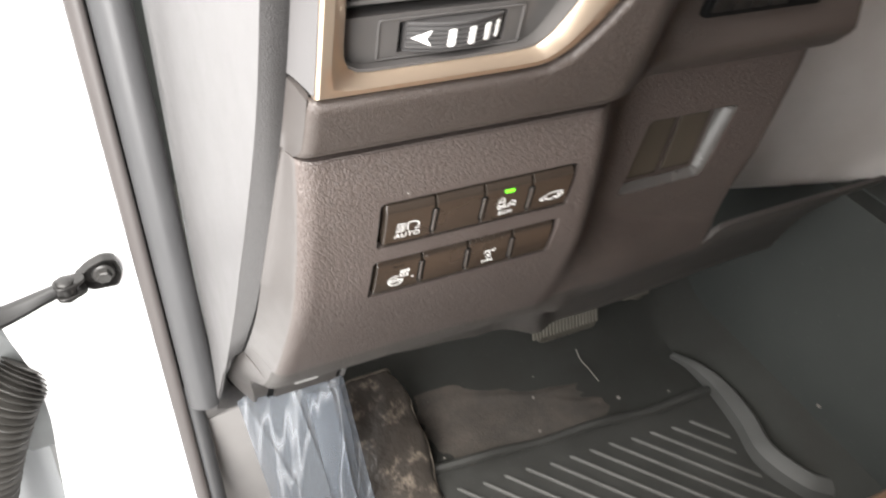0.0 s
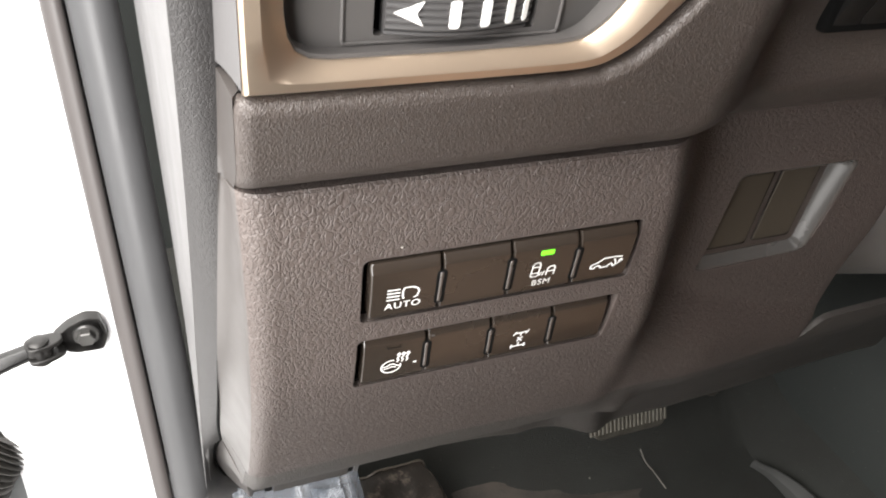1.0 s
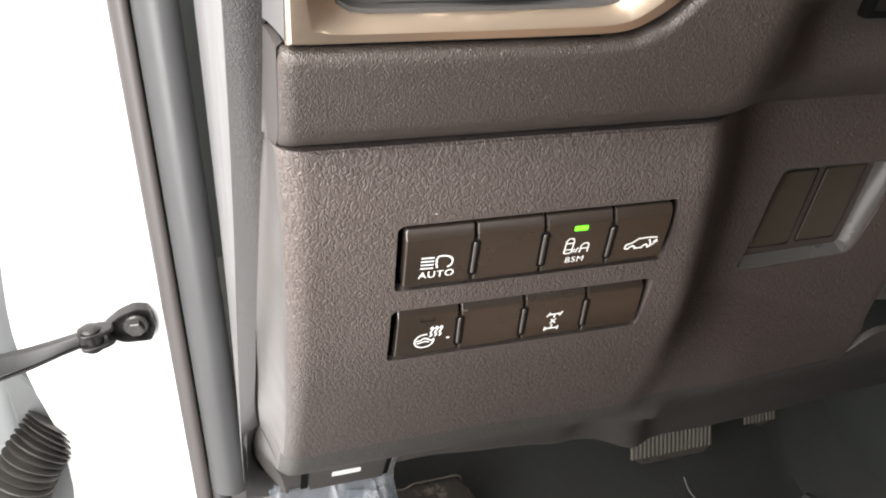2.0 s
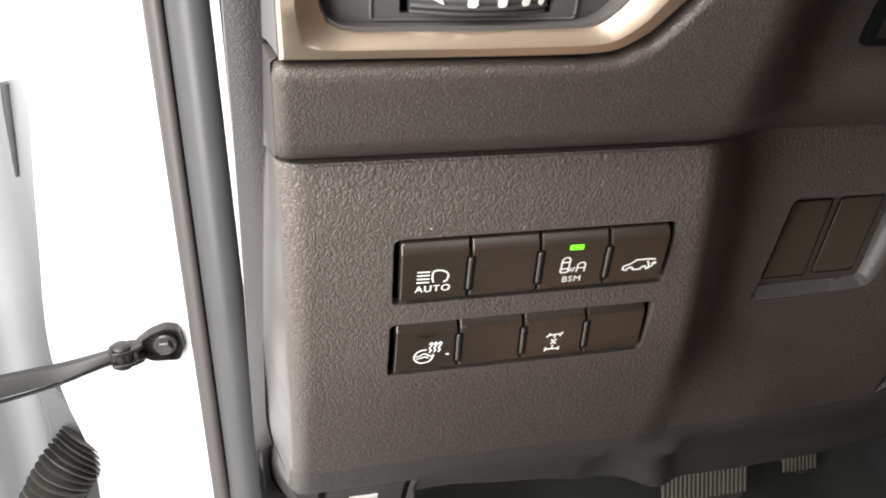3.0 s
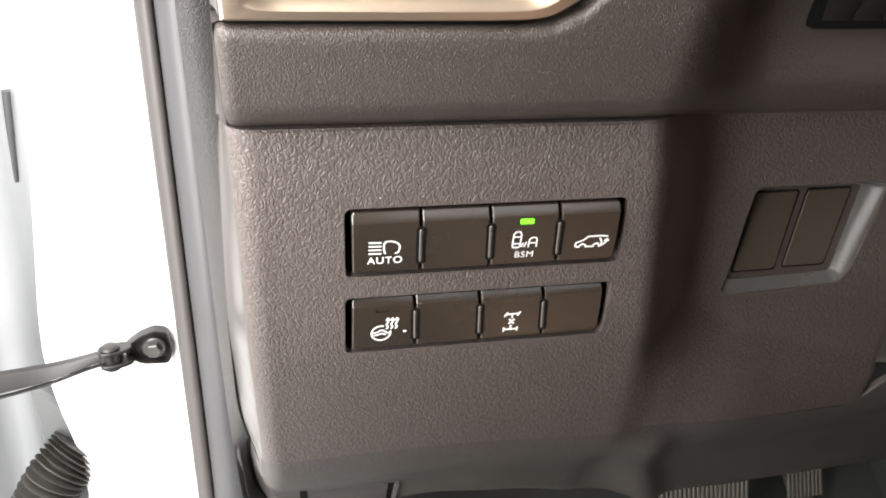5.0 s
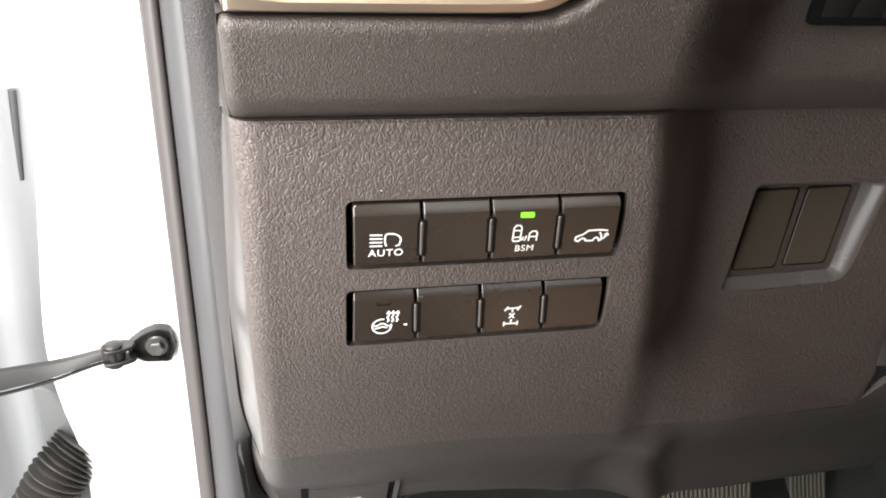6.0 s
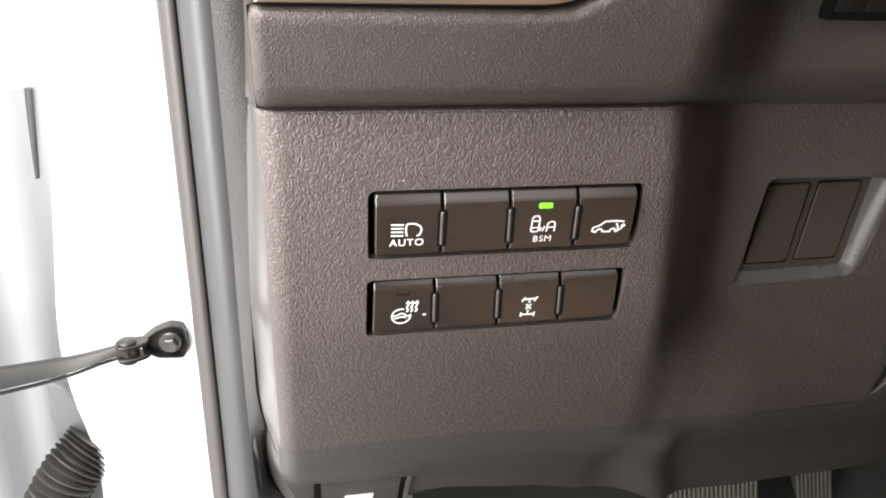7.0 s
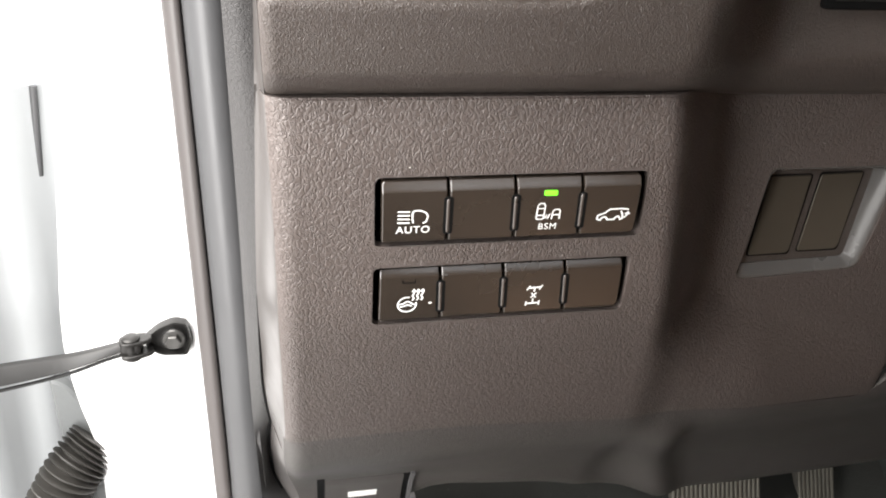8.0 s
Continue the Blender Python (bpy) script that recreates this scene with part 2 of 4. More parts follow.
def spline(points, n):
    """Points evenly along a Catmull-Rom curve."""
    p = [Vector(q) for q in points]
    p = [2 * p[0] - p[1]] + p + [2 * p[-1] - p[-2]]
    out = []
    segs = len(p) - 3
    for k in range(n + 1):
        s = k / n * segs
        i = min(int(s), segs - 1)
        t = s - i
        a, b, c, d = p[i:i + 4]
        out.append(0.5 * (2 * b + (c - a) * t + (2 * a - 5 * b + 4 * c - d) * t * t + (3 * b - a - 3 * c + d) * t ** 3))
    return out


def rounded(outline, r, n=4):
    """Round the corners of a polygon of (x, y)."""
    out = []
    k = len(outline)
    for i in range(k):
        p, q, s = (Vector(outline[j % k]) for j in (i - 1, i, i + 1))
        rr = r[i] if isinstance(r, (list, tuple)) else r
        a, b = (p - q), (s - q)
        rr = min(rr, a.length * 0.49, b.length * 0.49)
        a, b = q + a.normalized() * rr, q + b.normalized() * rr
        for j in range(n + 1):
            t = j / n
            out.append(tuple(a * (1 - t) ** 2 + q * 2 * t * (1 - t) + b * t * t))
    return out


def plate(outline, z0, z1, bevel=0.0, m=None, bm=None, taper=0.0):
    """A prism over an outline, from z0 to z1, its top edge rounded by bevel; m: the pose."""
    pts = [Vector((x, y)) for x, y in outline]
    k = len(pts)

    def inset(d):
        res = []
        for i in range(k):
            e0, e1 = (pts[i] - pts[i - 1]), (pts[(i + 1) % k] - pts[i])
            n0, n1 = Vector((-e0.y, e0.x)).normalized(), Vector((-e1.y, e1.x)).normalized()
            b = (n0 + n1)
            b = b / max(0.4, b.length_squared) * 2
            res.append(pts[i] + b * d)
        return res
    area = sum(pts[i - 1].x * pts[i].y - pts[i].x * pts[i - 1].y for i in range(k))
    s = 1 if area > 0 else -1
    rows = [(inset(-s * taper), z0), (pts, z1 - bevel)]
    if bevel:
        rows += [(inset(s * bevel), z1)]
    m = m or Matrix()
    return loft([[m @ Vector((p.x, p.y, z)) for p in loop] for loop, z in rows], bm)


def box(x0, x1, y0, y1, z0, z1, r=0.0, seg=2, bm=None):
    b = bmesh.new() if bm is None else bm
    bmesh.ops.create_cube(b, size=1.0, matrix=Matrix.Translation(((x0 + x1) / 2, (y0 + y1) / 2, (z0 + z1) / 2)) @ Matrix.Diagonal((x1 - x0, y1 - y0, z1 - z0, 1)))
    if r:
        bmesh.ops.bevel(b, geom=b.edges[:], offset=r, segments=seg, profile=0.5, affect="EDGES")
    return b


def cut(ob, cutters):
    """Take cutter meshes out of ob, for good."""
    for c in cutters:
        bmesh.ops.recalc_face_normals(c, faces=c.faces[:])
        me = bpy.data.meshes.new("cutter")
        c.to_mesh(me)
        c.free()
        tool = new("cutter", me)
        md = ob.modifiers.new("cut", "BOOLEAN")
        md.operation, md.solver, md.object = "DIFFERENCE", "EXACT", tool
        dg = bpy.context.evaluated_depsgraph_get()
        done = bpy.data.meshes.new_from_object(ob.evaluated_get(dg))
        ob.modifiers.clear()
        ob.data = done
        bpy.data.objects.remove(tool)
        done.shade_smooth()
        done.set_sharp_from_angle(angle=radians(38))


def ribbon(paths, width, z=0.0, thick=0.00012, m=None, bm=None):
    """Flat printed strokes along polylines, mitred, as one thin mesh."""
    bm = bm or bmesh.new()
    m = m or Matrix()
    for k, path in enumerate(paths):
        pts = [Vector(p) for p in path]
        closed = (pts[0] - pts[-1]).length < 1e-7
        if closed:
            pts = pts[:-1]
        n = len(pts)
        left, right = [], []
        for i in range(n):
            p = pts[i]
            d0 = (p - pts[i - 1]) if (i or closed) else (pts[1] - p)
            d1 = (pts[(i + 1) % n] - p) if (i < n - 1 or closed) else d0
            n0, n1 = Vector((-d0.y, d0.x)).normalized(), Vector((-d1.y, d1.x)).normalized()
            b = n0 + n1
            b = b / max(0.5, b.length_squared) * 2 * width / 2
            left.append(p + b)
            right.append(p - b)
        top = z + thick + k * 0.000012
        v = [[bm.verts.new(m @ Vector((q.x, q.y, h))) for q in side] for side, h in ((left, top), (right, top), (left, z - 0.0002), (right, z - 0.0002))]
        for i in range(n if closed else n - 1):
            j = (i + 1) % n
            bm.faces.new((v[0][i], v[0][j], v[1][j], v[1][i]))
            bm.faces.new((v[2][i], v[0][i], v[0][j], v[2][j]))
            bm.faces.new((v[1][i], v[3][i], v[3][j], v[1][j]))
    return bm


def arc(cx, cy, r, a0, a1, n=14, ry=None):
    return [(cx + r * math.cos(radians(a)), cy + (ry or r) * math.sin(radians(a))) for a in span(a0, a1, n)]


def lettering(text, size, m, material, parent, name="lettering", bold=0.0):
    """Printed words in the built-in font, as a mesh."""
    fc = bpy.data.curves.new(name, "FONT")
    fc.body, fc.size, fc.extrude, fc.align_x, fc.offset = text, size, 0.00008, "CENTER", bold
    fc.space_character = 1.12
    tmp = new("tmp", fc)
    me = bpy.data.meshes.new_from_object(tmp.evaluated_get(bpy.context.evaluated_depsgraph_get()))
    bpy.data.objects.remove(tmp)
    me.materials.clear()
    me.materials.append(material.m)
    me.transform(m)
    ob = new(name, me)
    ob.parent = parent
    return ob


# ---- dashboard: knee panel ----
P = curve([(0.57, 0.3935), (0.60, 0.3830), (0.633, 0.3680), (0.675, 0.336), (0.71, 0.306), (0.75, 0.2835), (0.80, 0.2605),
           (0.835, 0.2465), (0.8675, 0.2395), (0.89, 0.2362), (0.91, 0.2342), (0.935, 0.2337)])
LAG = curve([(0.60, 0.0), (0.65, 0.004), (0.675, 0.009), (0.715, 0.013), (0.76, 0.025), (0.83, 0.036), (0.90, 0.039), (0.94, 0.039)])
GROOVE = curve([(0.60, 0.062), (0.70, 0.052), (0.74, 0.043), (0.80, 0.030), (0.86, 0.018), (0.92, 0.008), (0.95, 0.003)])
LEFT = curve([(0.60, 0.0715), (0.63, 0.0710), (0.655, 0.0672), (0.68, 0.0648), (0.72, 0.0655), (0.76, 0.0668), (0.80, 0.0676), (0.84, 0.0682), (0.88, 0.0688), (0.935, 0.0686)])
CORNER = 0.0095
CREASE = curve([(0.06, 0.742), (0.10, 0.7445), (0.15, 0.7450), (0.22, 0.7385), (0.32, 0.7285), (0.40, 0.7205), (0.48, 0.714)])


def knee_y(x, z):
    """Depth of the moulded knee panel: a rounded outer corner, a flat switch field and a set-back field beyond a soft groove."""
    w = x - GROOVE(z)
    y = P(z) + LAG(z) * smooth(0.206, 0.258 + 0.17 * smooth(0.825, 0.725, z), w)
    y += 0.004 * smooth(0.205, 0.232, w) * (1 - smooth(0.24, 0.29, w))
    if x < LEFT(z) + CORNER:
        d = clamp((LEFT(z) + CORNER - x) / CORNER, 0, 1)
        y += 0.80 * CORNER * (1 - math.sqrt(1 - d * d * 0.985)) * smooth(0.640, 0.685, z)
    return y + 0.0065 * smooth(0.70, 0.645, z) * smooth(0.22, 0.14, x)


def crease_z(x):
    """Height of the bend between the switch field and the under-turned band."""
    return CREASE(x) + (0.740 - CREASE(x)) * smooth(0.412, 0.440, x)


LINE_X = curve([(0.55, 0.063), (0.64, 0.0615), (0.68, 0.0603), (0.70, 0.0594), (0.72, 0.0584), (0.76, 0.0576), (0.80, 0.0588), (0.84, 0.0602), (0.88, 0.0626), (0.92, 0.0653), (0.96, 0.0677), (1.0, 0.0690), (1.10, 0.070)])
LINE_Y = curve([(0.55, 0.440), (0.60, 0.412), (0.64, 0.388), (0.68, 0.3638), (0.72, 0.3358), (0.76, 0.3096), (0.80, 0.2886), (0.84, 0.2723), (0.88, 0.2598), (0.92, 0.249), (0.96, 0.2405), (1.0, 0.233), (1.10, 0.215)])


def side_return(u, z, x1, y1):
    """The panel's side, from the edge strip's line (u 0) to its front corner (u 1)."""
    x0, y0 = LINE_X(z), max(LINE_Y(z), y1 + 0.0005)
    return Vector((x0 + (x1 - x0) * u, y0 + (y1 - y0) * u + 0.0026 * math.sin(math.pi * u), z))


RIGHT = curve([(0.60, 0.66), (0.66, 0.62), (0.70, 0.50), (0.715, 0.447), (0.75, 0.431), (0.80, 0.417), (0.94, 0.404)])


def field_x(u, z):
    """u: 0 at the return's rear edge, 0.06 at the corner, 1 at the inner edge."""
    if u < 0.06:
        return LINE_X(z) + (LEFT(z) - LINE_X(z)) * (u / 0.06)
    return LEFT(z) + (RIGHT(z) - LEFT(z)) * (u - 0.06) / 0.94


def field_front(u, v):
    """v: 0 at the bend, 1 at the upper seam."""
    low = crease_z(field_x(u, 0.735))
    z = low + (0.9300 - low) * v
    x = field_x(u, z)
    y = knee_y(x, z)
    if u < 0.06:
        y = side_return(u / 0.06, z, LEFT(z), knee_y(LEFT(z), z)).y
    edge = smooth(0.965, 1.0, u)
    y += 0.016 * edge * edge
    top = clamp((z - 0.9291) / 0.0009, 0, 1)
    return Vector((x, y + 0.0010 * (1 - math.sqrt(1 - 0.99 * top * top)), z))


def field_back(u, v):
    p = field_front(u, v)
    return Vector((p.x + 0.001, p.y + 0.0045, p.z))


us = span(0, 0.06, 6) + span(0.0625, 0.115, 14) + span(0.12, 1, 104)
knee_panel = empty("knee_panel", "dark brown-grey leather-grained plastic lower dash panel with switch bays", "dash panel")
field = part("panel_face", slab(us, span(0, 0.985, 70) + [0.99, 0.995, 1.0], field_front, field_back), grain_panel, knee_panel)

field.data.materials.append(smooth_trim.m)
for face in field.data.polygons:
    if face.center.x < LEFT(face.center.z) + 0.0012:
        face.material_index = 1

TILT = radians(10)
BAY = Matrix.Translation((0.109, 0.237, 0.8995)) @ Matrix((
    (1, 0, 0, 0), (0, -math.sin(TILT), -math.cos(TILT), 0), (0, math.cos(TILT), -math.sin(TILT), 0), (0, 0, 0, 1)))
MM = Matrix.Diagonal((0.001, 0.001, 0.001, 1))
bay_up = [(-3.5, 2.0), (100.2, 2.0), (102.0, -27.4), (-3.3, -27.4)]
bay_low = [(-3.5, -37.0), (101.6, -37.0), (103.6, -67.0), (-3.3, -67.0)]
BAYMM = BAY @ MM
POCKET = Matrix.Translation((0.3245, 0.2842, 0.855)) @ Matrix(((1, 0, 0, 0), (0, -0.07, -1, 0), (0, 1, -0.07, 0), (0, 0, 0, 1))) @ MM
pocket_out = [(-31.5, -33.2), (34.2, -29.2), (34.6, 29.5), (-33.5, 29.5)]
pocket_in = [(-30.5, -25.8), (28.6, -24.6), (28.8, 25.2), (-30.0, 25.4)]


def pocket_rim(p, over):
    """A point of the pocket's rim on the panel's face, lifted by over."""
    x, z = 0.3245 + p[0] / 1000, 0.855 + p[1] / 1000
    return Vector((x, knee_y(x, z) - over / 1000, z))


def pocket_cutter():
    a, b = rounded(pocket_out, 5.0, 6), rounded(pocket_in, 3.0, 6)
    wide = [tuple(Vector(p) + (Vector(p) - Vector(q)) * 0.4) for p, q in zip(a, b)]
    rim = [tuple(Vector(p) + (Vector(p) - Vector(q)) * 0.05) for p, q in zip(a, b)]
    deep = [tuple(Vector(q) + (Vector(p) - Vector(q)) * 0.5) for p, q in zip(a, b)]
    rows = [[pocket_rim(p, 20) for p in wide], [pocket_rim(p, 0) for p in rim], [POCKET @ Vector((*p, -3.4)) for p in deep], [POCKET @ Vector((*p, -14)) for p in deep]]
    return loft(rows)


cut(field, [plate(rounded(bay_up, 3.0), -12, 12, m=BAYMM), plate(rounded(bay_low, 3.0), -12, 12, m=BAYMM),
            pocket_cutter()])
for outline in (bay_up, bay_low):
    big = [(x + (1.5 if x > 50 else -1.5), y + s) for (x, y), s in zip(outline, (1.5, 1.5, -1.5, -1.5))]
    tray = plate(rounded(big, 2), -14, -9, m=BAYMM)
    part("bay_floor", tray, dark_gap, knee_panel, "black recess behind the switches")
    rim = loft([[BAYMM @ Vector((p[0], p[1], z)) for p in rounded(o, 3.0)] for o, z in
                (([(x, y) for x, y in outline], -1.2), ([(x, y) for x, y in outline], -13))], closed=True, caps=False)
    part("bay_wall", rim, dark_gap, knee_panel)
    edge = [BAYMM @ Vector((p[0], p[1], 0)) for p in rounded([(x + (0.35 if x > 50 else -0.35), y + s) for (x, y), s in zip(outline, (0.35, 0.35, -0.35, -0.35))], 3.2, 6)]
    edge = [Vector((p.x, knee_y(p.x, p.z) + 0.00025, p.z)) for p in edge]
    lip = bmesh.new()
    n = len(edge)
    rings = []
    for i, p in enumerate(edge):
        d = edge[(i + 1) % n] - edge[i - 1]
        rings.append([lip.verts.new(q) for q in ring_of(p, d, 0.00028, 8)])
    for i in range(n):
        for j in range(8):
            lip.faces.new((rings[i][j], rings[i][(j + 1) % 8], rings[(i + 1) % n][(j + 1) % 8], rings[(i + 1) % n][j]))
    part("bay_rim", lip, grain_fine, knee_panel, "thin rounded rim round the switches")


def low_front(u, v):
    """The under-turned lower band of the panel, longer towards the tunnel."""
    xr = 0.68
    left = LEFT(0.742 - 0.13 * v)
    x = left + (xr - left) * u
    zb = curve([(0.067, 0.5885), (0.145, 0.5945), (0.18, 0.602), (0.24, 0.596), (0.29, 0.577), (0.34, 0.565), (0.48, 0.561), (0.70, 0.545)])(x)
    zt = crease_z(x) - 0.022 * smooth(0.45, 0.68, x)
    z = zt + (zb - zt) * v
    y = knee_y(x, z) + 0.016 * smooth(0.42, 0.68, x)
    swell = math.exp(-((x - 0.281 - 0.42 * (0.7185 - z)) / 0.017) ** 2) * smooth(0.0, 0.25, v) * (1 - smooth(0.88, 1.0, v))
    y -= 0.012 * swell
    lip = smooth(0.86, 1.0, v)
    return Vector((x, y + (0.003 + 0.010 * smooth(0.13, 0.19, x)) * lip * lip, z))


band = part("lower_band", slab(span(0, 1, 130), span(0, 1, 22), low_front, lambda u, v: low_front(u, v) + Vector((0, 0.004, 0.001))), band_plastic, knee_panel)
side_low = slab(span(0, 1, 6), span(0.664, 0.743, 18), lambda u, z: side_return(u, z, LEFT(z), knee_y(LEFT(z), z) - 0.0002),
                lambda u, z: side_return(u, z, LEFT(z), knee_y(LEFT(z), z)) + Vector((0.003, 0.003, 0)))
part("lower_return", side_low, smooth_trim, knee_panel)

# bonnet release flap, set between two slots in the lower band
def on_low(x, z, out=0.0):
    return Vector((x, knee_y(x, z) - out, z - out * 0.5))


flap = slab(span(0.0885, 0.1405, 16), span(0.592, 0.639, 14), lambda x, z: on_low(x, z, 0.0014 - 0.0012 * smooth(0.633, 0.639, z)), lambda x, z: on_low(x, z, -0.006))
bonnet_release = tagged(to_ob("bonnet_release_lever", flap, band_plastic), "dark grained bonnet release flap under the dash panel", "lever")
part("lever_mark", slab(span(0.1035, 0.1230, 6), span(0.6125, 0.6185, 3), lambda x, z: on_low(x, z, 0.0022), lambda x, z: on_low(x, z, 0.001)), mark_white, bonnet_release, "white printed bar mark")
for x, top in ((0.0853, 0.6435), (0.1425, 0.639)):
    slot = slab(span(x - 0.0026, x + 0.0022, 2), span(0.593, top, 8), lambda a, z: on_low(a, z, 0.0004), lambda a, z: on_low(a, z, -0.008))
    part("slot", slot, dark_gap, knee_panel, "dark slot beside the bonnet release")
part("slot_edge", slab(span(0.1448, 0.1475, 4), span(0.597, 0.641, 8), lambda a, z: on_low(a, z, 0.0022), lambda a, z: on_low(a, z, -0.004)), cap_plastic, knee_panel, "pale worn slot edge")

# rounded foot of the dash end, below the knee panel's outer corner
FOOT_X = curve([(0.586, 0.0690), (0.592, 0.0650), (0.600, 0.0612), (0.612, 0.0572), (0.624, 0.0548), (0.638, 0.0538), (0.655, 0.0540), (0.675, 0.0547), (0.695, 0.0560), (0.708, 0.0572), (0.718, 0.0584)])
FOOT_Y = curve([(0.586, 0.406), (0.61, 0.402), (0.6364, 0.3915), (0.66, 0.3770), (0.69, 0.3570), (0.718, 0.3372)])
foot_loops = []
for z in span(0.588, 0.718, 40):
    x0, yl = FOOT_X(z), FOOT_Y(z)
    x1 = LEFT(z) + 0.0004
    yf = knee_y(x1, z) + 0.0004
    foot_loops.append([Vector((x, y, z)) for x, y in rounded([(x0, yl), (x1, yf), (x1 + 0.003, yf + 0.0005), (x1 + 0.003, yf + 0.012), (x0 + 0.008, yl + 0.03), (x0, yl + 0.03)], [0.006, 0.0012, 0.0004, 0.001, 0.002, 0.002], 6)])
tagged(to_ob("dash_end_foot", loft(foot_loops), smooth_trim), "dark plastic rounded foot at the dash end", "trim")

# ---- pocket with two blank plugs ----
oa, ob_ = rounded(pocket_out, 5.0, 6), rounded(pocket_in, 3.0, 6)
wall = loft([[pocket_rim(Vector(p) * 1.10 - Vector(q) * 0.10, 0.05) for p, q in zip(oa, ob_)], [pocket_rim(p, 0.1) for p in oa], [pocket_rim((Vector(p) * 0.88 + Vector(q) * 0.12), -0.12) for p, q in zip(oa, ob_)], [pocket_rim((Vector(p) * 0.74 + Vector(q) * 0.26), -0.7) for p, q in zip(oa, ob_)],
             [POCKET @ Vector((*p, -3.2)) for p in ob_], [POCKET @ Vector((*p, -8)) for p in ob_]], caps=False)
part("pocket_bevel", wall, bevel_plastic, knee_panel, "smooth bevelled pocket edge")
part("pocket_floor", plate(rounded([(-30.6, -25.9), (28.7, -24.7), (28.9, 25.3), (-30.1, 25.5)], 3), -9, -3.6, m=POCKET), grain_fine, knee_panel)
blank_a = plate(rounded([(-26.4, -21.2), (-3.8, -20.9), (-4.4, 22), (-26.0, 21.6)], [1.6, 3.0, 1.2, 1.6]), -6, -2.9, 0.35, m=POCKET)
blank_b = plate(rounded([(0.7, -20.1), (23.6, -19.9), (23.4, 22.6), (0.9, 22)], [1.6, 3.0, 1.2, 1.6]), -6, -2.9, 0.35, m=POCKET)
for b in (blank_a, blank_b):
    tagged(to_ob("blank_switch_plug", b, plug_plastic), "dark brown blank switch plug in a dash pocket", "switch blank", "blank plugs")
for x0, x1, y0, y1 in ((-27.2, -3.3, -21.9, 22.6), (0.1, 24.1, -20.8, 23.2)):
    part("plug_seat", plate(rounded([(x0, y0), (x1, y0), (x1, y1), (x0, y1)], 2), -5.2, -3.35, m=POCKET), dark_gap, knee_panel)

# ---- the switches ----
FACE = (4.0, 2.4)
ENDS = ([(-1.0, 22.5), (23.6, 47.5), (48.6, 73.3), (74.5, 97.2)], [(-0.6, 22.5), (23.6, 47.9), (49.1, 73.6), (74.8, 98.8)])
LEAN = ([0.3, 0.8, 1.7, 1.8, 1.4], [-0.1, 1.2, 1.9, 2.6, 2.2])
TOPLOW = ((0.5, -2.9, -24.7), (-39.6, -42.5, -64.4))
CHAMFER = (1.9, 1.7)


def switch(k, row, label):
    """One push switch: a slab with a lit upper chamfer and eased sides; the last of a row has a rounded lower corner."""
    x0, x1 = ENDS[row][k]
    top, fold, low = TOPLOW[row]
    la, lb = LEAN[row][k] + (0.1 if k else 0), LEAN[row][k + 1]
    ob = empty("dash_switch", label, "switch", "dash switches")
    ys = [top, top - 0.1, top - 0.3, top - 0.6, top - 1.0, fold + 0.12, fold - 0.12] + span(fold - 1.0, low + 3.0, 6) + [low + 2.0, low + 1.2, low + 0.6, low + 0.2, low]
    f = bmesh.new()
    grid = []
    for y in ys:
        t = (top - y) / (top - low)
        a, b = x0 + la * t, x1 + lb * t
        if k == 3 and y < low + 3.0:
            b -= 2.8 * (1 - math.sqrt(max(0, 1 - ((low + 3.0 - y) / 3.0) ** 2)))
        if k == 3 and y > top - 1.3:
            b -= 1.2 * (1 - math.sqrt(max(0, 1 - ((y - top + 1.3) / 1.3) ** 2)))
        if k == 0:
            near = max(y - top + 1.2, low + 1.2 - y, 0) / 1.2
            a += 1.0 * (1 - math.sqrt(max(0, 1 - near * near)))
        z = FACE[row]
        if y > fold:
            z -= CHAMFER[row] * (y - fold) / (top - fold)
        z += 0.42 * math.sin(math.pi * clamp((fold - y) / (fold - low), 0, 1))
        z -= 0.5 * smooth(low + 0.8, low, y)
        across = [(a, -0.42), (a + 0.14, -0.16), (a + 0.42, 0.0)] + [(a + 0.42 + (b - a - 0.84) * i / 6, 0.0) for i in range(1, 6)] + [(b - 0.42, 0.0), (b - 0.14, -0.16), (b, -0.42)]
        grid.append([f.verts.new(BAYMM @ Vector((x, y, z + d))) for x, d in across])
    for p, q in zip(grid, grid[1:]):
        for i in range(len(p) - 1):
            f.faces.new((p[i], p[i + 1], q[i + 1], q[i]))
    edge = grid[0] + [r[-1] for r in grid[1:]] + grid[-1][-2::-1] + [r[0] for r in grid[-2:0:-1]]
    inv = BAYMM.inverted()
    base = []
    for v in edge:
        q = inv @ v.co
        base.append(f.verts.new(BAYMM @ Vector((q.x, q.y, -10))))
    for i in range(len(edge)):
        j = (i + 1) % len(edge)
        f.faces.new((edge[i], edge[j], base[j], base[i]))
    part("switch_cap", f, button_plastic, ob, angle=16)
    return ob


def flat_at(x, y, row=0, up=0.14):
    return BAYMM @ Matrix.Translation((x, y, FACE[row] + up + 0.29))


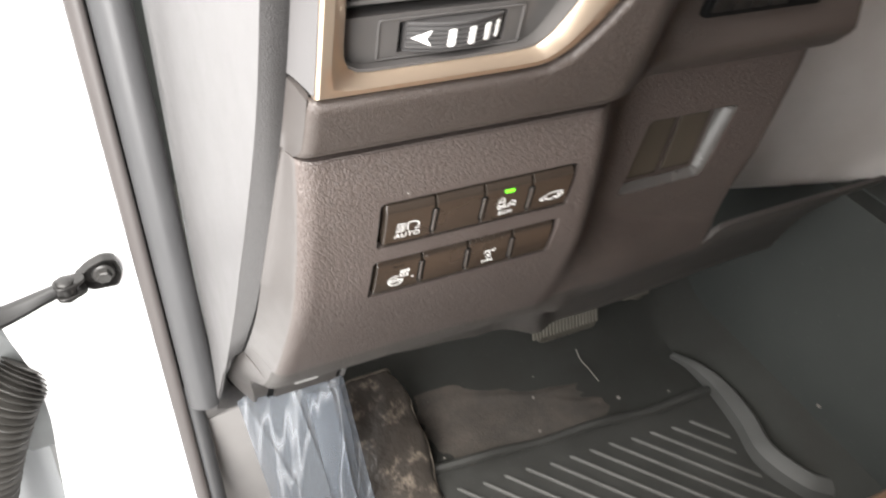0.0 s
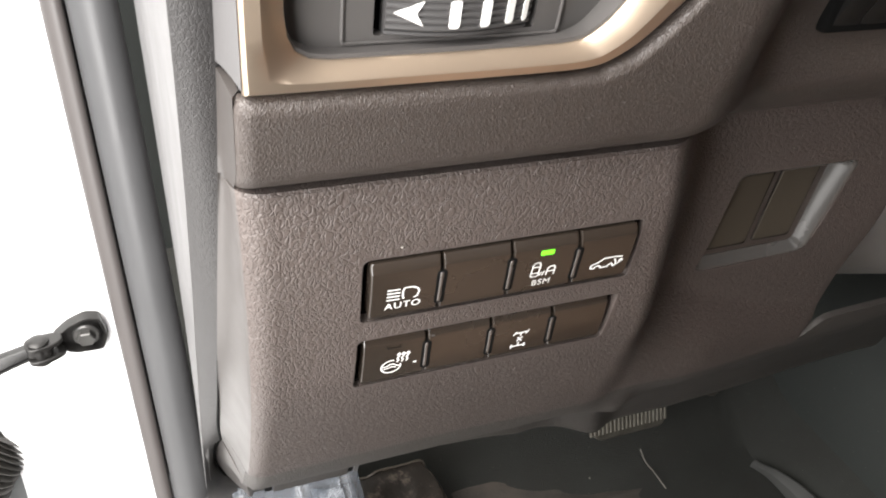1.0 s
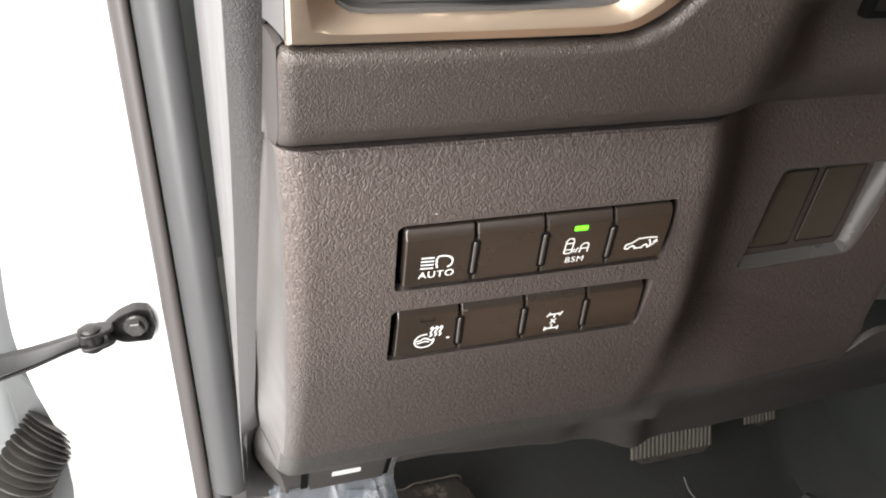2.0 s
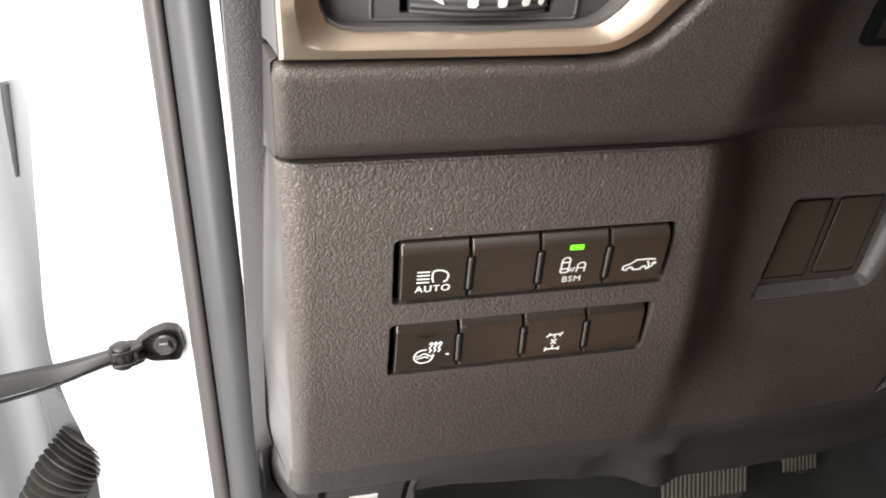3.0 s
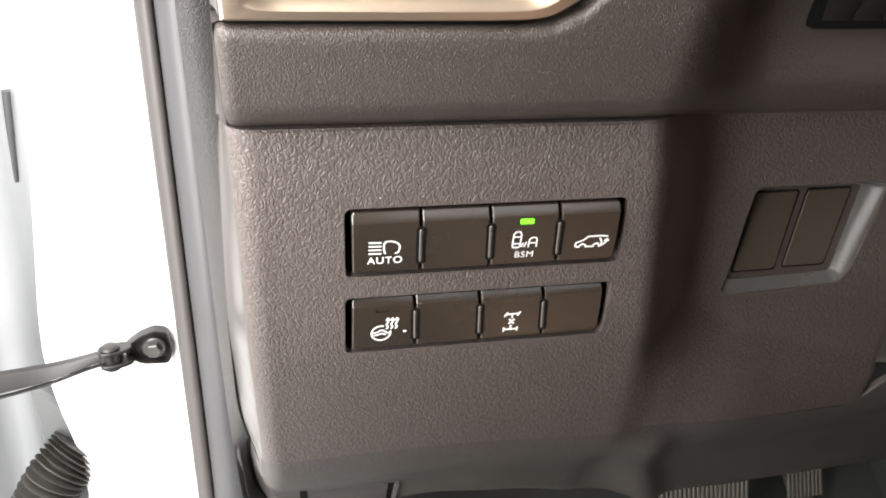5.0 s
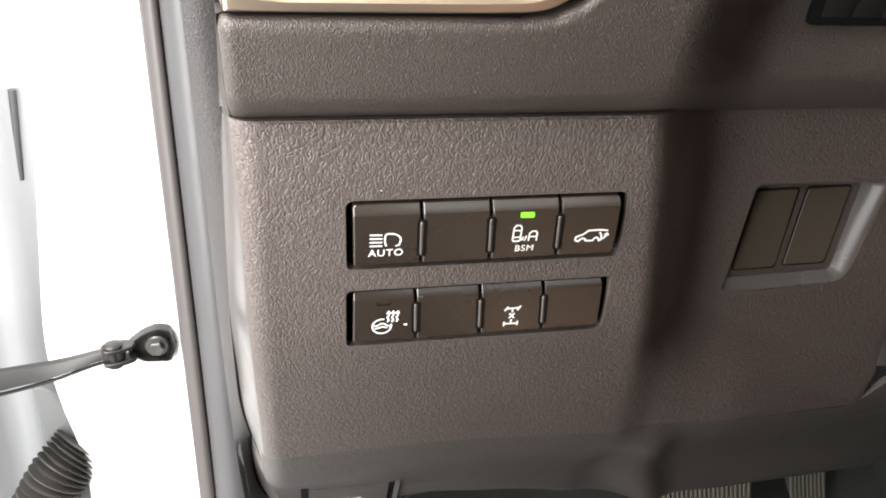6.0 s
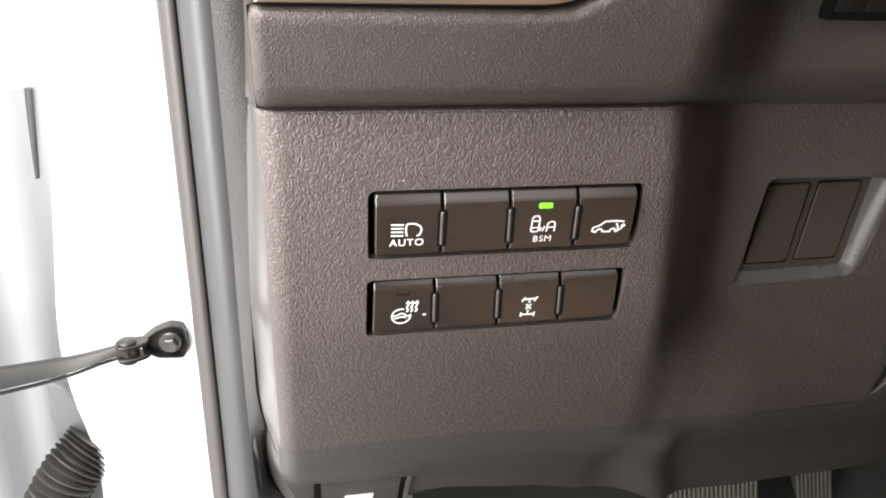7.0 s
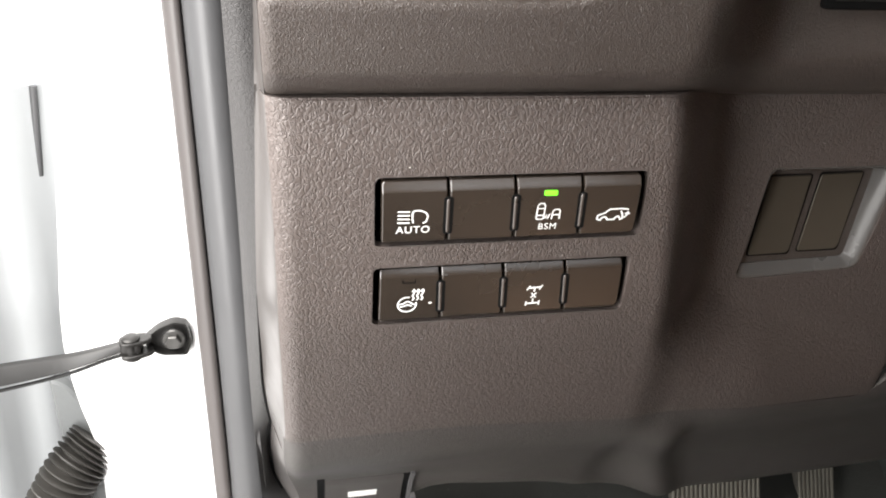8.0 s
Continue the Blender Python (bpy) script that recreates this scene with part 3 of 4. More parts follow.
names = [["dark push switch with white automatic high beam symbol", "dark blank push switch in the upper row",
          "dark push switch with lit green lamp and white car symbols", "dark push switch with white tailgate symbol"],
         ["dark push switch with white heated steering wheel symbol", "dark blank push switch in the lower row",
          "dark push switch with white axle lock symbol", "dark blank push switch with rounded end"]]
sw = [[switch(k, row, names[row][k]) for k in range(4)] for row in range(2)]
for row in range(2):
    for k in range(3):
        xa = (ENDS[row][k][1] + ENDS[row][k + 1][0]) / 2
        y0, y1 = ((-5.8, -20.7), (-45.4, -60.2))[row]
        top, _, low = TOPLOW[row]
        ln = LEAN[row][k + 1]
        at = lambda y: xa + ln * (top - y) / (top - low)
        well = plate(rounded([(at(y0) - 1.8, y0 + 0.6), (at(y0) + 1.8, y0 + 0.6), (at(y1) + 1.8, y1 - 0.6), (at(y1) - 1.8, y1 - 0.6)], 1.3), -1.4, FACE[row] + 0.45, m=BAYMM)
        part("peg_well", well, dark_gap, sw[row][k])
        stops = [y0, y0 - 0.25, y0 - 0.8] + span(y0 - 2, y1 + 2, 5) + [y1 + 0.8, y1 + 0.25, y1]
        peg = tube([BAYMM @ Vector((at(y), y, FACE[row] + 0.0)) for y in stops], 0, 14,
                   radii=[0.00086 * (0.3 if i in (0, 11) else 0.75 if i in (1, 10) else 1.0) for i in range(12)])
        part("divider_peg", peg, peg_plastic, sw[row][k], "slim rounded peg between two switches")

W = 0.72
# automatic high beam: four bars and a lamp bowl
hb = ribbon([[(-5.7, y), (-1.2, y - 0.15)] for y in (5.2, 3.6, 2.0, 0.4)] + [[(0.1, 5.3), (1.4, 5.5)] + arc(1.6, 2.7, 3.8, 84, -8, 10, 2.8) + [(4.9, 0.6), (3.7, 0.0)], [(0.1, 5.3), (-0.3, 3.9), (-0.2, 1.6), (0.2, 0.1)]], W * 0.82, m=flat_at(10.5, -16.0))
part("beam_symbol", hb, mark_white, sw[0][0], "white printed headlamp beam symbol")
lettering("AUTO", 4.25, flat_at(10.7, -20.2, 0, 0.16), mark_white, sw[0][0], "auto_lettering", 0.02)
# blind spot: two small cars with waves
part("indicator_lamp", plate(rounded([(59.2, -3.9), (64.3, -4.0), (64.4, -6.2), (59.3, -6.1)], 0.4), 3.6, 4.26, 0.08, m=BAYMM), led, sw[0][2], "lit green indicator lamp")
car_a = [(-5.2, -3.2), (-5.2, 3.2), (-4.4, 4.6), (-2.6, 4.6), (-1.8, 3.2), (-1.8, -3.2), (-2.4, -3.8), (-4.6, -3.8), (-5.2, -3.2)]
bs = ribbon([car_a, [(-5.0, 1.9), (-2.0, 1.9)], [(-5.0, -1.7), (-2.0, -1.7)], [(-1.2, -3.5), (-0.5, -1.5)], [(0.0, -3.7), (0.9, -1.1)],
             [(1.9, -4.0), (2.1, 0.2), (3.1, 1.2), (4.7, 1.2), (5.4, 0.2), (5.5, -4.0)], [(2.2, -1.7), (5.2, -1.7)]], W * 0.84, m=flat_at(61.9, -13.2) @ Matrix.Diagonal((0.86, 0.84, 1, 1)))
part("car_symbol", bs, mark_white, sw[0][2], "white printed symbol of two cars")
lettering("BSM", 3.9, flat_at(62.4, -21.0, 0, 0.2), mark_white, sw[0][2], "bsm_lettering")
# tailgate
tg = ribbon([[(-5.6, -2.2), (-6.5, -1.7), (-6.4, -0.2), (-3.8, 0.8), (-1.9, 2.5), (2.6, 2.6), (5.8, 2.2)], [(-5.6, -2.2), (-5.0, -2.2), (-4.7, -1.4), (-3.6, -0.9), (-2.6, -1.4), (-2.3, -2.2), (0.6, -2.2), (0.9, -1.3), (2.0, -0.8), (2.8, -1.6), (3.0, -2.3), (3.9, -1.9), (3.6, 0.0), (2.7, 1.6)],
             [(4.4, -1.6), (5.3, -0.6), (5.7, 0.5)], [(4.7, 0.0), (5.7, 0.9), (6.4, -0.1)]], W * 0.95, m=flat_at(88.5, -15.6))
part("tailgate_symbol", tg, mark_white, sw[0][3], "white printed car with lifted tailgate")
# heated wheel
hw = ribbon([arc(-1.6, -2.4, 3.7, 75, 375, 26), [(-4.8, -2.2), (-3.1, -1.9), (-1.9, -0.9), (-0.8, -1.0), (0.4, -2.1), (1.8, -2.7)], [(-4.4, -3.5), (-2.6, -3.1), (-1.2, -2.6), (0.4, -3.3)]]
            + [[(0.4 + i * 1.75, -0.4), (1.1 + i * 1.75, 0.7), (0.4 + i * 1.75, 2.0), (1.1 + i * 1.75, 3.2), (0.9 + i * 1.75, 4.7)] for i in range(3)]
            + [[(0.2 + i * 1.75, 3.9), (0.95 + i * 1.75, 5.0), (1.65 + i * 1.75, 3.9)] for i in range(3)], W * 0.85, m=flat_at(12.0, -53.6, 1))
part("heated_wheel_symbol", hw, mark_white, sw[1][0], "white printed steering wheel with heat waves")
part("unlit_lamp", ribbon([[(8.3, -43.6), (8.3, -45.1), (13.2, -45.2), (13.2, -43.7)]], 0.34, m=flat_at(0, 0, 1, 0.1)), dark_gap, sw[1][0], "unlit dark indicator outline")
part("paint_chip", plate(rounded([(18.9, -55.5), (20.4, -55.4), (20.2, -56.1), (19.3, -56.2)], 0.2), 2.2, 2.92, m=BAYMM), mark_white, sw[1][0], "tiny white chip")
part("paint_chip", plate(rounded([(24.6, -42.0), (26.0, -42.1), (26.0, -42.6), (24.7, -42.5)], 0.15), 2.2, 2.66, m=BAYMM), vent_plastic, sw[1][1], "tiny pale scuff")
# axle lock
ax = ribbon([[(-3.4, 4.6), (3.6, 4.9)], [(-4.4, 3.3), (-2.7, 5.9)], [(2.9, 3.4), (4.5, 6.1)], [(0.1, 4.7), (0.1, 2.2)], [(0.1, -2.2), (0.1, -4.9)],
             [(-1.4, 1.5), (1.6, -1.5)], [(-1.4, -1.5), (1.6, 1.5)], [(-3.6, -5.0), (3.9, -5.0)], [(-3.7, -6.4), (-3.7, -3.6)], [(4.0, -6.4), (4.0, -3.6)]], W * 1.25, m=flat_at(62.7, -55.0, 1) @ Matrix.Diagonal((0.72, 0.84, 1, 1)))
part("axle_symbol", ax, mark_white, sw[1][2], "white printed axle with cross mark")

# ---- upper dash moulding, with the vent and its frame ----
Q = curve([(0.920, 0.2480), (0.932, 0.2345), (0.9375, 0.2280), (0.9395, 0.2263), (0.943, 0.2248), (0.955, 0.2207), (0.966, 0.2175), (0.985, 0.2135), (1.02, 0.208), (1.10, 0.20)])


MLEFT = 0.0696


def upper_y(x, z):
    y = Q(z) + (0.020 + 0.018 * smooth(0.922, 0.965, z)) * smooth(0.210, 0.268, x)
    d = clamp((MLEFT + 0.005 - x) / 0.005, 0, 1)
    return y + 0.004 * (1 - math.sqrt(1 - d * d * 0.98))


hole = [(0.063, 1.2), (0.063, 0.9648), (0.1580, 0.9650), (0.1680, 0.9661), (0.1768, 0.9706), (0.1830, 0.9776), (0.1888, 0.9850), (0.1955, 0.9950), (0.2090, 1.0250), (0.240, 1.2)]
ZTOP = 1.06


def hole_bottom(x):
    """Height of the frame's outer edge over x, on its lower and inner side."""
    if x < 0.1580:
        return 0.9650
    for (xa, za), (xb, zb) in zip(hole[2:], hole[3:]):
        if x <= xb:
            return za + (zb - za) * (x - xa) / (xb - xa)
    return 9.0


def up_low(x):
    return 0.9303 - 0.0093 * smooth(0.21, 0.27, x)


def upper_front(x, v):
    top = min(hole_bottom(x), ZTOP)
    lo = up_low(x)
    z = lo + (top - lo) * v
    y = upper_y(x, z)
    tuck = max(0.0, 1 - v * (top - lo) / 0.004)
    y += 0.0015 * tuck * tuck
    if top < ZTOP:
        rim = max(0.0, 1 - (1 - v) * (top - lo) / 0.0050)
        y += 0.0046 * (1 - math.sqrt(1 - 0.98 * rim * rim))
    y += 0.012 * smooth(0.400, 0.412, x)
    return Vector((x, y, z))


xs = span(MLEFT, 0.0755, 8) + span(0.0770, 0.1535, 36) + span(0.155, 0.206, 56) + span(0.208, 0.412, 70)
vs_up = [0, 0.01, 0.03, 0.06, 0.1] + span(0.13, 0.87, 26) + [0.885, 0.90, 0.915, 0.93, 0.945, 0.96, 0.972, 0.982, 0.991, 0.996, 1.0]
upper_dash = empty("upper_dash_moulding", "dark brown-grey fine-grained plastic dash moulding under the vent", "dash panel")
part("moulding", slab(xs, vs_up, upper_front, lambda x, v: upper_front(x, v) + Vector((0, 0.005, 0))), grain_fine, upper_dash)
ret = slab(span(0, 1, 6), span(0.9280, 0.9654, 10), lambda u, z: side_return(u, z, MLEFT - 0.0001, upper_y(MLEFT, z)),
           lambda u, z: side_return(u, z, MLEFT - 0.0001, upper_y(MLEFT, z)) + Vector((0.002, 0.004, 0)))
part("moulding_return", ret, smooth_trim, upper_dash)

# vent frame: swept along its outline from the top left, down, along and up the inner side
outer = [(0.0718, ZTOP), (0.0718, 0.9663), (0.1575, 0.9664), (0.1668, 0.9677), (0.1750, 0.9728), (0.1810, 0.9795), (0.1868, 0.9868), (0.1935, 0.9965), (0.2200, ZTOP)]
inner = [(0.0812, ZTOP), (0.0820, 0.9728), (0.1560, 0.9730), (0.1620, 0.9748), (0.1668, 0.9792), (0.1705, 0.9850), (0.1740, 0.9915), (0.1778, 0.9990), (0.2020, ZTOP)]


def smoothed(pts, per):
    """Each leg of the outline cut into the same number of steps, so that two outlines match."""
    out = []
    for a, b in zip(pts, pts[1:]):
        out += [(a[0] + (b[0] - a[0]) * i / per, a[1] + (b[1] - a[1]) * i / per) for i in range(per)]
    return out + [pts[-1]]


oo, ii = smoothed(outer, 14), smoothed(inner, 14)
for _ in range(26):
    oo = [oo[0]] + [tuple((Vector(oo[i - 1]) + 2 * Vector(oo[i]) + Vector(oo[i + 1])) / 4) if i > 16 else oo[i] for i in range(1, len(oo) - 1)] + [oo[-1]]
    ii = [ii[0]] + [tuple((Vector(ii[i - 1]) + 2 * Vector(ii[i]) + Vector(ii[i + 1])) / 4) if i > 16 or 11 < i < 17 and _ < 3 else ii[i] for i in range(1, len(ii) - 1)] + [ii[-1]]
loops = []
for (xo, zo), (xi, zi) in zip(oo, ii):
    loop = []
    for s, h in ((0.0, 0.018), (0.0, 0.0012), (0.03, 0.0002), (0.10, -0.0005), (0.44, -0.0009), (0.51, -0.0005), (0.92, 0.0030), (1.0, 0.0040), (1.0, 0.0060), (0.5, 0.0180)):
        x, z = xo + (xi - xo) * s, zo + (zi - zo) * s
        loop.append(Vector((x, Q(z) + 0.0012 + h, z)))
    loops.append(loop)
vent_frame = empty("vent_frame", "satin champagne metal frame round the side air vent", "vent frame")
part("frame_face", loft(loops), bronze, vent_frame, angle=30)
part("frame_return", slab(span(0, 1, 6), span(0.9674, ZTOP, 16), lambda u, z: side_return(u, z, 0.0716, Q(z) + 0.0025), lambda u, z: side_return(u, z, 0.0716, Q(z) + 0.0025) + Vector((0.002, 0.004, 0))), cap_plastic, vent_frame, "grey plastic side of the frame")
part("frame_gap", slab(span(0.0715, 0.158, 20), span(0.9620, 0.9715, 3), lambda x, z: Vector((x, Q(z) + 0.0044 + 0.012 * smooth(0.073, 0.067, x), z)), lambda x, z: Vector((x, Q(z) + 0.0060 + 0.012 * smooth(0.073, 0.067, x), z))), dark_gap, vent_frame, "black joint under the frame")

housing = loft([[Vector((x, Q(z) + 0.0012 + h, z + dz)) for x, z in ii] for h, dz in ((0.0046, 0.0), (0.0046, 0.0012), (0.0170, 0.0022))], closed=False)
vent = empty("air_vent", "dark satin plastic side air vent with ribbed thumbwheel", "air vent")
vp = slab(span(0.079, 0.172, 30), span(0.966, 0.9925, 8), lambda x, z: Vector((x, 0.2265 + (z - 0.966) * -0.12 + 0.003 * smooth(0.150, 0.172, x), z)), lambda x, z: Vector((x, 0.231, z)))
part("vent_housing", housing, vent_plastic, vent)
lower_plate = part("vent_lower_plate", vp, vent_plastic, vent)
cut(lower_plate, [box(0.1042, 0.1476, 0.20, 0.24, 0.9768, 0.9892, 0.0008)])
rim_path = [Vector((x, 0.2265 + (z - 0.966) * -0.12 - 0.0002, z)) for x, z in rounded([(0.0965, 0.9752), (0.1545, 0.9752), (0.1545, 0.9905), (0.0965, 0.9905)], 0.0012, 4)]
part("recess_rim", tube(rim_path + rim_path[:1], 0.0005, 8), vent_plastic, vent, "thin raised rim round the thumbwheel's recess")
part("wheel_recess", box(0.0985, 0.154, 0.2295, 0.2350, 0.976, 0.990), dark_gap, vent)
part("vent_throat", box(0.079, 0.192, 0.245, 0.25, 0.9925, ZTOP), dark_gap, vent)
for k in range(4):
    z = 0.998 + k * 0.014
    part("vent_slat", box(0.079, 0.185, 0.222, 0.244, z - 0.0009, z + 0.0009, 0.0006), vent_plastic, vent)
# the thumbwheel: a drum lying across, its rim finely ribbed
drum = []
RIDGES = 7
for x in span(0.1070, 0.1455, 40):
    bow = 0.0042 * math.sin(math.pi * (x - 0.1070) / 0.0385)
    lp = [Vector((x, 0.2345, 0.9768)), Vector((x, 0.2265 - bow * 0.8, 0.9766))]
    for k in range(RIDGES):
        z = 0.9772 + 0.0110 * k / (RIDGES - 1)
        y = 0.2245 - bow - (z - 0.9768) * 0.128 + 0.0012 * smooth(0.9786, 0.9770, z)
        lp += [Vector((x, y + 0.00045, z - 0.0005)), Vector((x, y, z - 0.0002)), Vector((x, y, z + 0.0005)), Vector((x, y + 0.00045, z + 0.0008))]
    drum.append(lp + [Vector((x, 0.2345, 0.9892))])
wheel = part("thumbwheel", loft(drum), wheel_plastic, vent, "dark ribbed thumbwheel", angle=20)


def wheel_pt(x, z):
    bow = 0.0042 * math.sin(math.pi * (x - 0.1070) / 0.0385)
    return Vector((x, 0.2245 - bow - (z - 0.9768) * 0.128 - 0.00035, z))


def wheel_mark(pts):
    bm = bmesh.new()
    v = [bm.verts.new(wheel_pt(x, z)) for x, z in pts]
    w = [bm.verts.new(wheel_pt(x, z) + Vector((0, 0.0006, 0))) for x, z in pts]
    bm.faces.new(v)
    for i in range(len(v)):
        j = (i + 1) % len(v)
        bm.faces.new((v[i], v[j], w[j], w[i]))
    return bm


part("arrow_mark", wheel_mark([(0.1086, 0.9829), (0.1154, 0.9860), (0.1138, 0.9829), (0.1156, 0.9799)]), mark_white, wheel, "white printed arrow")
for x0, x1 in ((0.1218, 0.1244), (0.1301, 0.1326), (0.1374, 0.1396), (0.1427, 0.1441)):
    part("bar_mark", wheel_mark([(x0, 0.9800), (x0, 0.9858), (x0 + 0.0006, 0.9864), (x1 - 0.0003, 0.9864), (x1, 0.9858), (x1, 0.9800), (x1 - 0.0006, 0.9794), (x0 + 0.0003, 0.9794)]), mark_white, wheel, "white printed bar")

# rocker switches higher up on the set-back part of the dash
panel_sw = empty("rocker_switch_cluster", "black rocker switches with white arrow marks on the dash", "switch cluster")
part("cluster_bezel", box(0.2795, 0.360, 0.252, 0.270, 0.9575, 1.012, 0.002), dark_gap, panel_sw)
for k in range(4):
    x0 = 0.2825 + k * 0.0128
    key_bm = slab(span(x0, x0 + 0.0122, 6), span(0.9610, 1.008, 16),
                  lambda x, z, x0=x0: Vector((x + 0.004 * smooth(0.961, 0.985, z), 0.2485 + 0.0028 * (1 - smooth(0.961, 0.972, z)) + 0.0006 * abs((x - x0) / 0.0061 - 1) ** 4, z)),
                  lambda x, z: Vector((x + 0.004 * smooth(0.961, 0.985, z), 0.258, z)))
    part("rocker_key", key_bm, rocker_black, panel_sw)
CL = Matrix.Translation((0.2905, 0.2479, 0.973)) @ pose(0, 0, 0, 90) @ MM
part("down_mark", ribbon([[(-1.4, 1.2), (0, -1.0), (1.4, 1.2)]], 0.5, m=CL), mark_white, panel_sw, "white printed arrow")
part("lamp_mark", ribbon([arc(12, 0, 1.7, 100, 330, 12), [(13.2, 1.9), (14.4, -1.8)], [(14.6, 1.9), (15.6, -1.2)]], 0.45, m=CL), mark_white, panel_sw, "white printed dimmer symbol")
part("up_mark", ribbon([[(24.2, -1.0), (25.6, 1.2), (27.0, -1.0)]], 0.5, m=CL), mark_white, panel_sw, "white printed arrow")

# ---- the dash end: strip and side trim ----
STRIP_X = curve([(0.55, 0.0450), (0.62, 0.0462), (0.70, 0.0482), (0.782, 0.0512), (0.83, 0.0532), (0.875, 0.0552), (0.95, 0.0578), (1.0, 0.0588), (1.10, 0.059)])
STRIP_Y = curve([(0.55, 0.425), (0.62, 0.385), (0.70, 0.345), (0.782, 0.308), (0.83, 0.289), (0.875, 0.2715), (0.95, 0.2445), (1.0, 0.232), (1.10, 0.205)])


def strip_front(u, z):
    a, b = Vector((STRIP_X(z), STRIP_Y(z), z)), Vector((LINE_X(z) + 0.0008, LINE_Y(z) + 0.0006, z))
    if z < 0.718:
        b = Vector((FOOT_X(z) - 0.0006, max(FOOT_Y(z) + 0.002, a.y + 0.002), z))
    p = a.lerp(b, u)
    p.y -= 0.0012 * math.sin(math.pi * u)
    return p


dash_end = empty("dash_end_trim", "grey grained plastic end of the dashboard beside the door seal", "trim")
part("end_strip", slab(span(0, 1, 8), span(0.556, 1.08, 84), strip_front, lambda u, z: strip_front(u, z) + Vector((0.0015, 0.006, 0))), grain_strip, dash_end, "grey grained edge strip")


def cap_front(u, z):
    """Smooth side face running forward from the strip to the door seal."""
    y0, y1 = STRIP_Y(z) + 0.0005 + 0.004 * smooth(0.694, 0.664, z), 0.470 - (0.7705 - z) * 0.15
    y = y0 + (y1 - y0) * u
    xa = STRIP_X(z) - 0.0002
    x = xa + (0.0490 - xa) * u - 0.0004 * smooth(0, 0.05, u)
    return Vector((x, y, z))


part("side_face", slab([0, 0.01, 0.03, 0.06] + span(0.1, 1, 22), span(0.548, 1.08, 40), cap_front, lambda u, z: cap_front(u, z) + Vector((0.003, 0, 0))), cap_plastic, dash_end, "smooth pale grey side face")

joint = [Vector((LINE_X(z) - 0.0002, LINE_Y(z) - 0.0004, z)) for z in span(0.835, 0.722, 24)] + [Vector((FOOT_X(z) - 0.0003, FOOT_Y(z) + 0.0006, z)) for z in span(0.716, 0.606, 24)]
part("joint", tube(joint, 0, 8, radii=[0.0001 + 0.0006 * smooth(0, 14, k) for k in range(len(joint))]), dark_gap, dash_end, "dark joint line round the dash foot")

# ---- door seal ----
def seal_line(z):
    return Vector((0.0177 + (0.7705 - z) * 0.024, 0.4536 - (0.7705 - z) * 0.196, z))


zs_seal = span(0.20, 1.12, 46)
seal = tagged(new("door_seal"), "dark grey rubber door weatherstrip with two beads", "door seal")
part("outer_bead", tube([seal_line(z) + Vector((-0.0052, 0.001, 0)) for z in zs_seal], 0.0046, 14, 1.5), rubber_brown, seal, "brown-grey outer lip")
part("inner_bead", tube([seal_line(z) + Vector((0.0142, -0.004 - 0.004 * smooth(0.7, 0.5, z), 0)) for z in span(0.588, 1.12, 28)], 0.0118, 20, 1.15), rubber, seal, "thick dark grey tube")
part("lower_tube", tube([seal_line(z) + Vector((0.0062, 0.003, 0)) for z in span(0.20, 0.600, 20)], 0.0075, 14), rubber, seal, "dark grey lower tube")
part("seal_web", tube([seal_line(z) + Vector((0.004, 0.010, 0)) for z in zs_seal], 0.010, 10, 0.6), dark_gap, seal)

# ---- white hinge pillar of the body ----
EDGE = curve([(0.20, -0.115), (0.406, -0.0985), (0.48, -0.091), (0.535, -0.0853), (0.582, -0.0865), (0.627, -0.0950), (0.668, -0.0985), (0.76, -0.0896), (0.872, -0.0756), (1.15, -0.045)])


def pillar_front(u, z):
    x1 = seal_line(z).x + 0.004
    x = EDGE(z) + (x1 - EDGE(z)) * u
    y = 0.487 - 0.10 * x - (0.7705 - z) * 0.10 + 0.02 * (1 - u) ** 6
    y = max(y, seal_line(z).y + 0.006)
    return Vector((x, y, z))


body = empty("body_pillar", "white painted car body hinge pillar in strong daylight", "car body", kind="structure")
part("pillar_skin", slab(span(0, 1, 28), span(0.05, 1.15, 60), pillar_front, lambda u, z: pillar_front(u, z) + Vector((0, 0.03, 0))), white_paint, body)

# ---- door check strap ----
strap = empty("door_check_strap", "black steel door check strap bolted to the white pillar", "door check")
arm_pts = spline([(-0.034, 0.466, 0.6938), (-0.056, 0.464, 0.6905), (-0.085, 0.458, 0.6868), (-0.13, 0.442, 0.689), (-0.20, 0.415, 0.694)], 26)
arm_loops = []
for i, p in enumerate(arm_pts):
    h = 0.0042 + 0.0042 * smooth(0.25, 0.8, i / 26)
    bend = 0.0052 * smooth(0.05, 0.45, i / 26)
    arm_loops.append([p + Vector((0, dy, dz)) for dy, dz in rounded([(-0.003 - bend, -h * 0.35), (0.003, -h), (0.006, -h * 0.6), (0.004, h), (-0.002, h)], 0.0010, 2)])
coated_steel = plain("black_coated_steel", (0.019, 0.0185, 0.018), 0.44, 0.15, grain=0.00012, scale=300, vary=0.5)
part("arm", loft(arm_loops), coated_steel, strap)
edge_pts = [p + Vector((0, -0.0012 - 0.004 * smooth(0.05, 0.45, i / 26), -0.0042 - 0.0036 * smooth(0.25, 0.8, i / 26))) for i, p in enumerate(arm_pts)][3:]
part("arm_edge", tube(edge_pts, 0.0013, 8), rocker_black, strap, "black folded lower edge")
CUP = Matrix.Translation((-0.0145, 0.4785, 0.6925)) @ pose(0, 0, 0, 90, 0, 6)
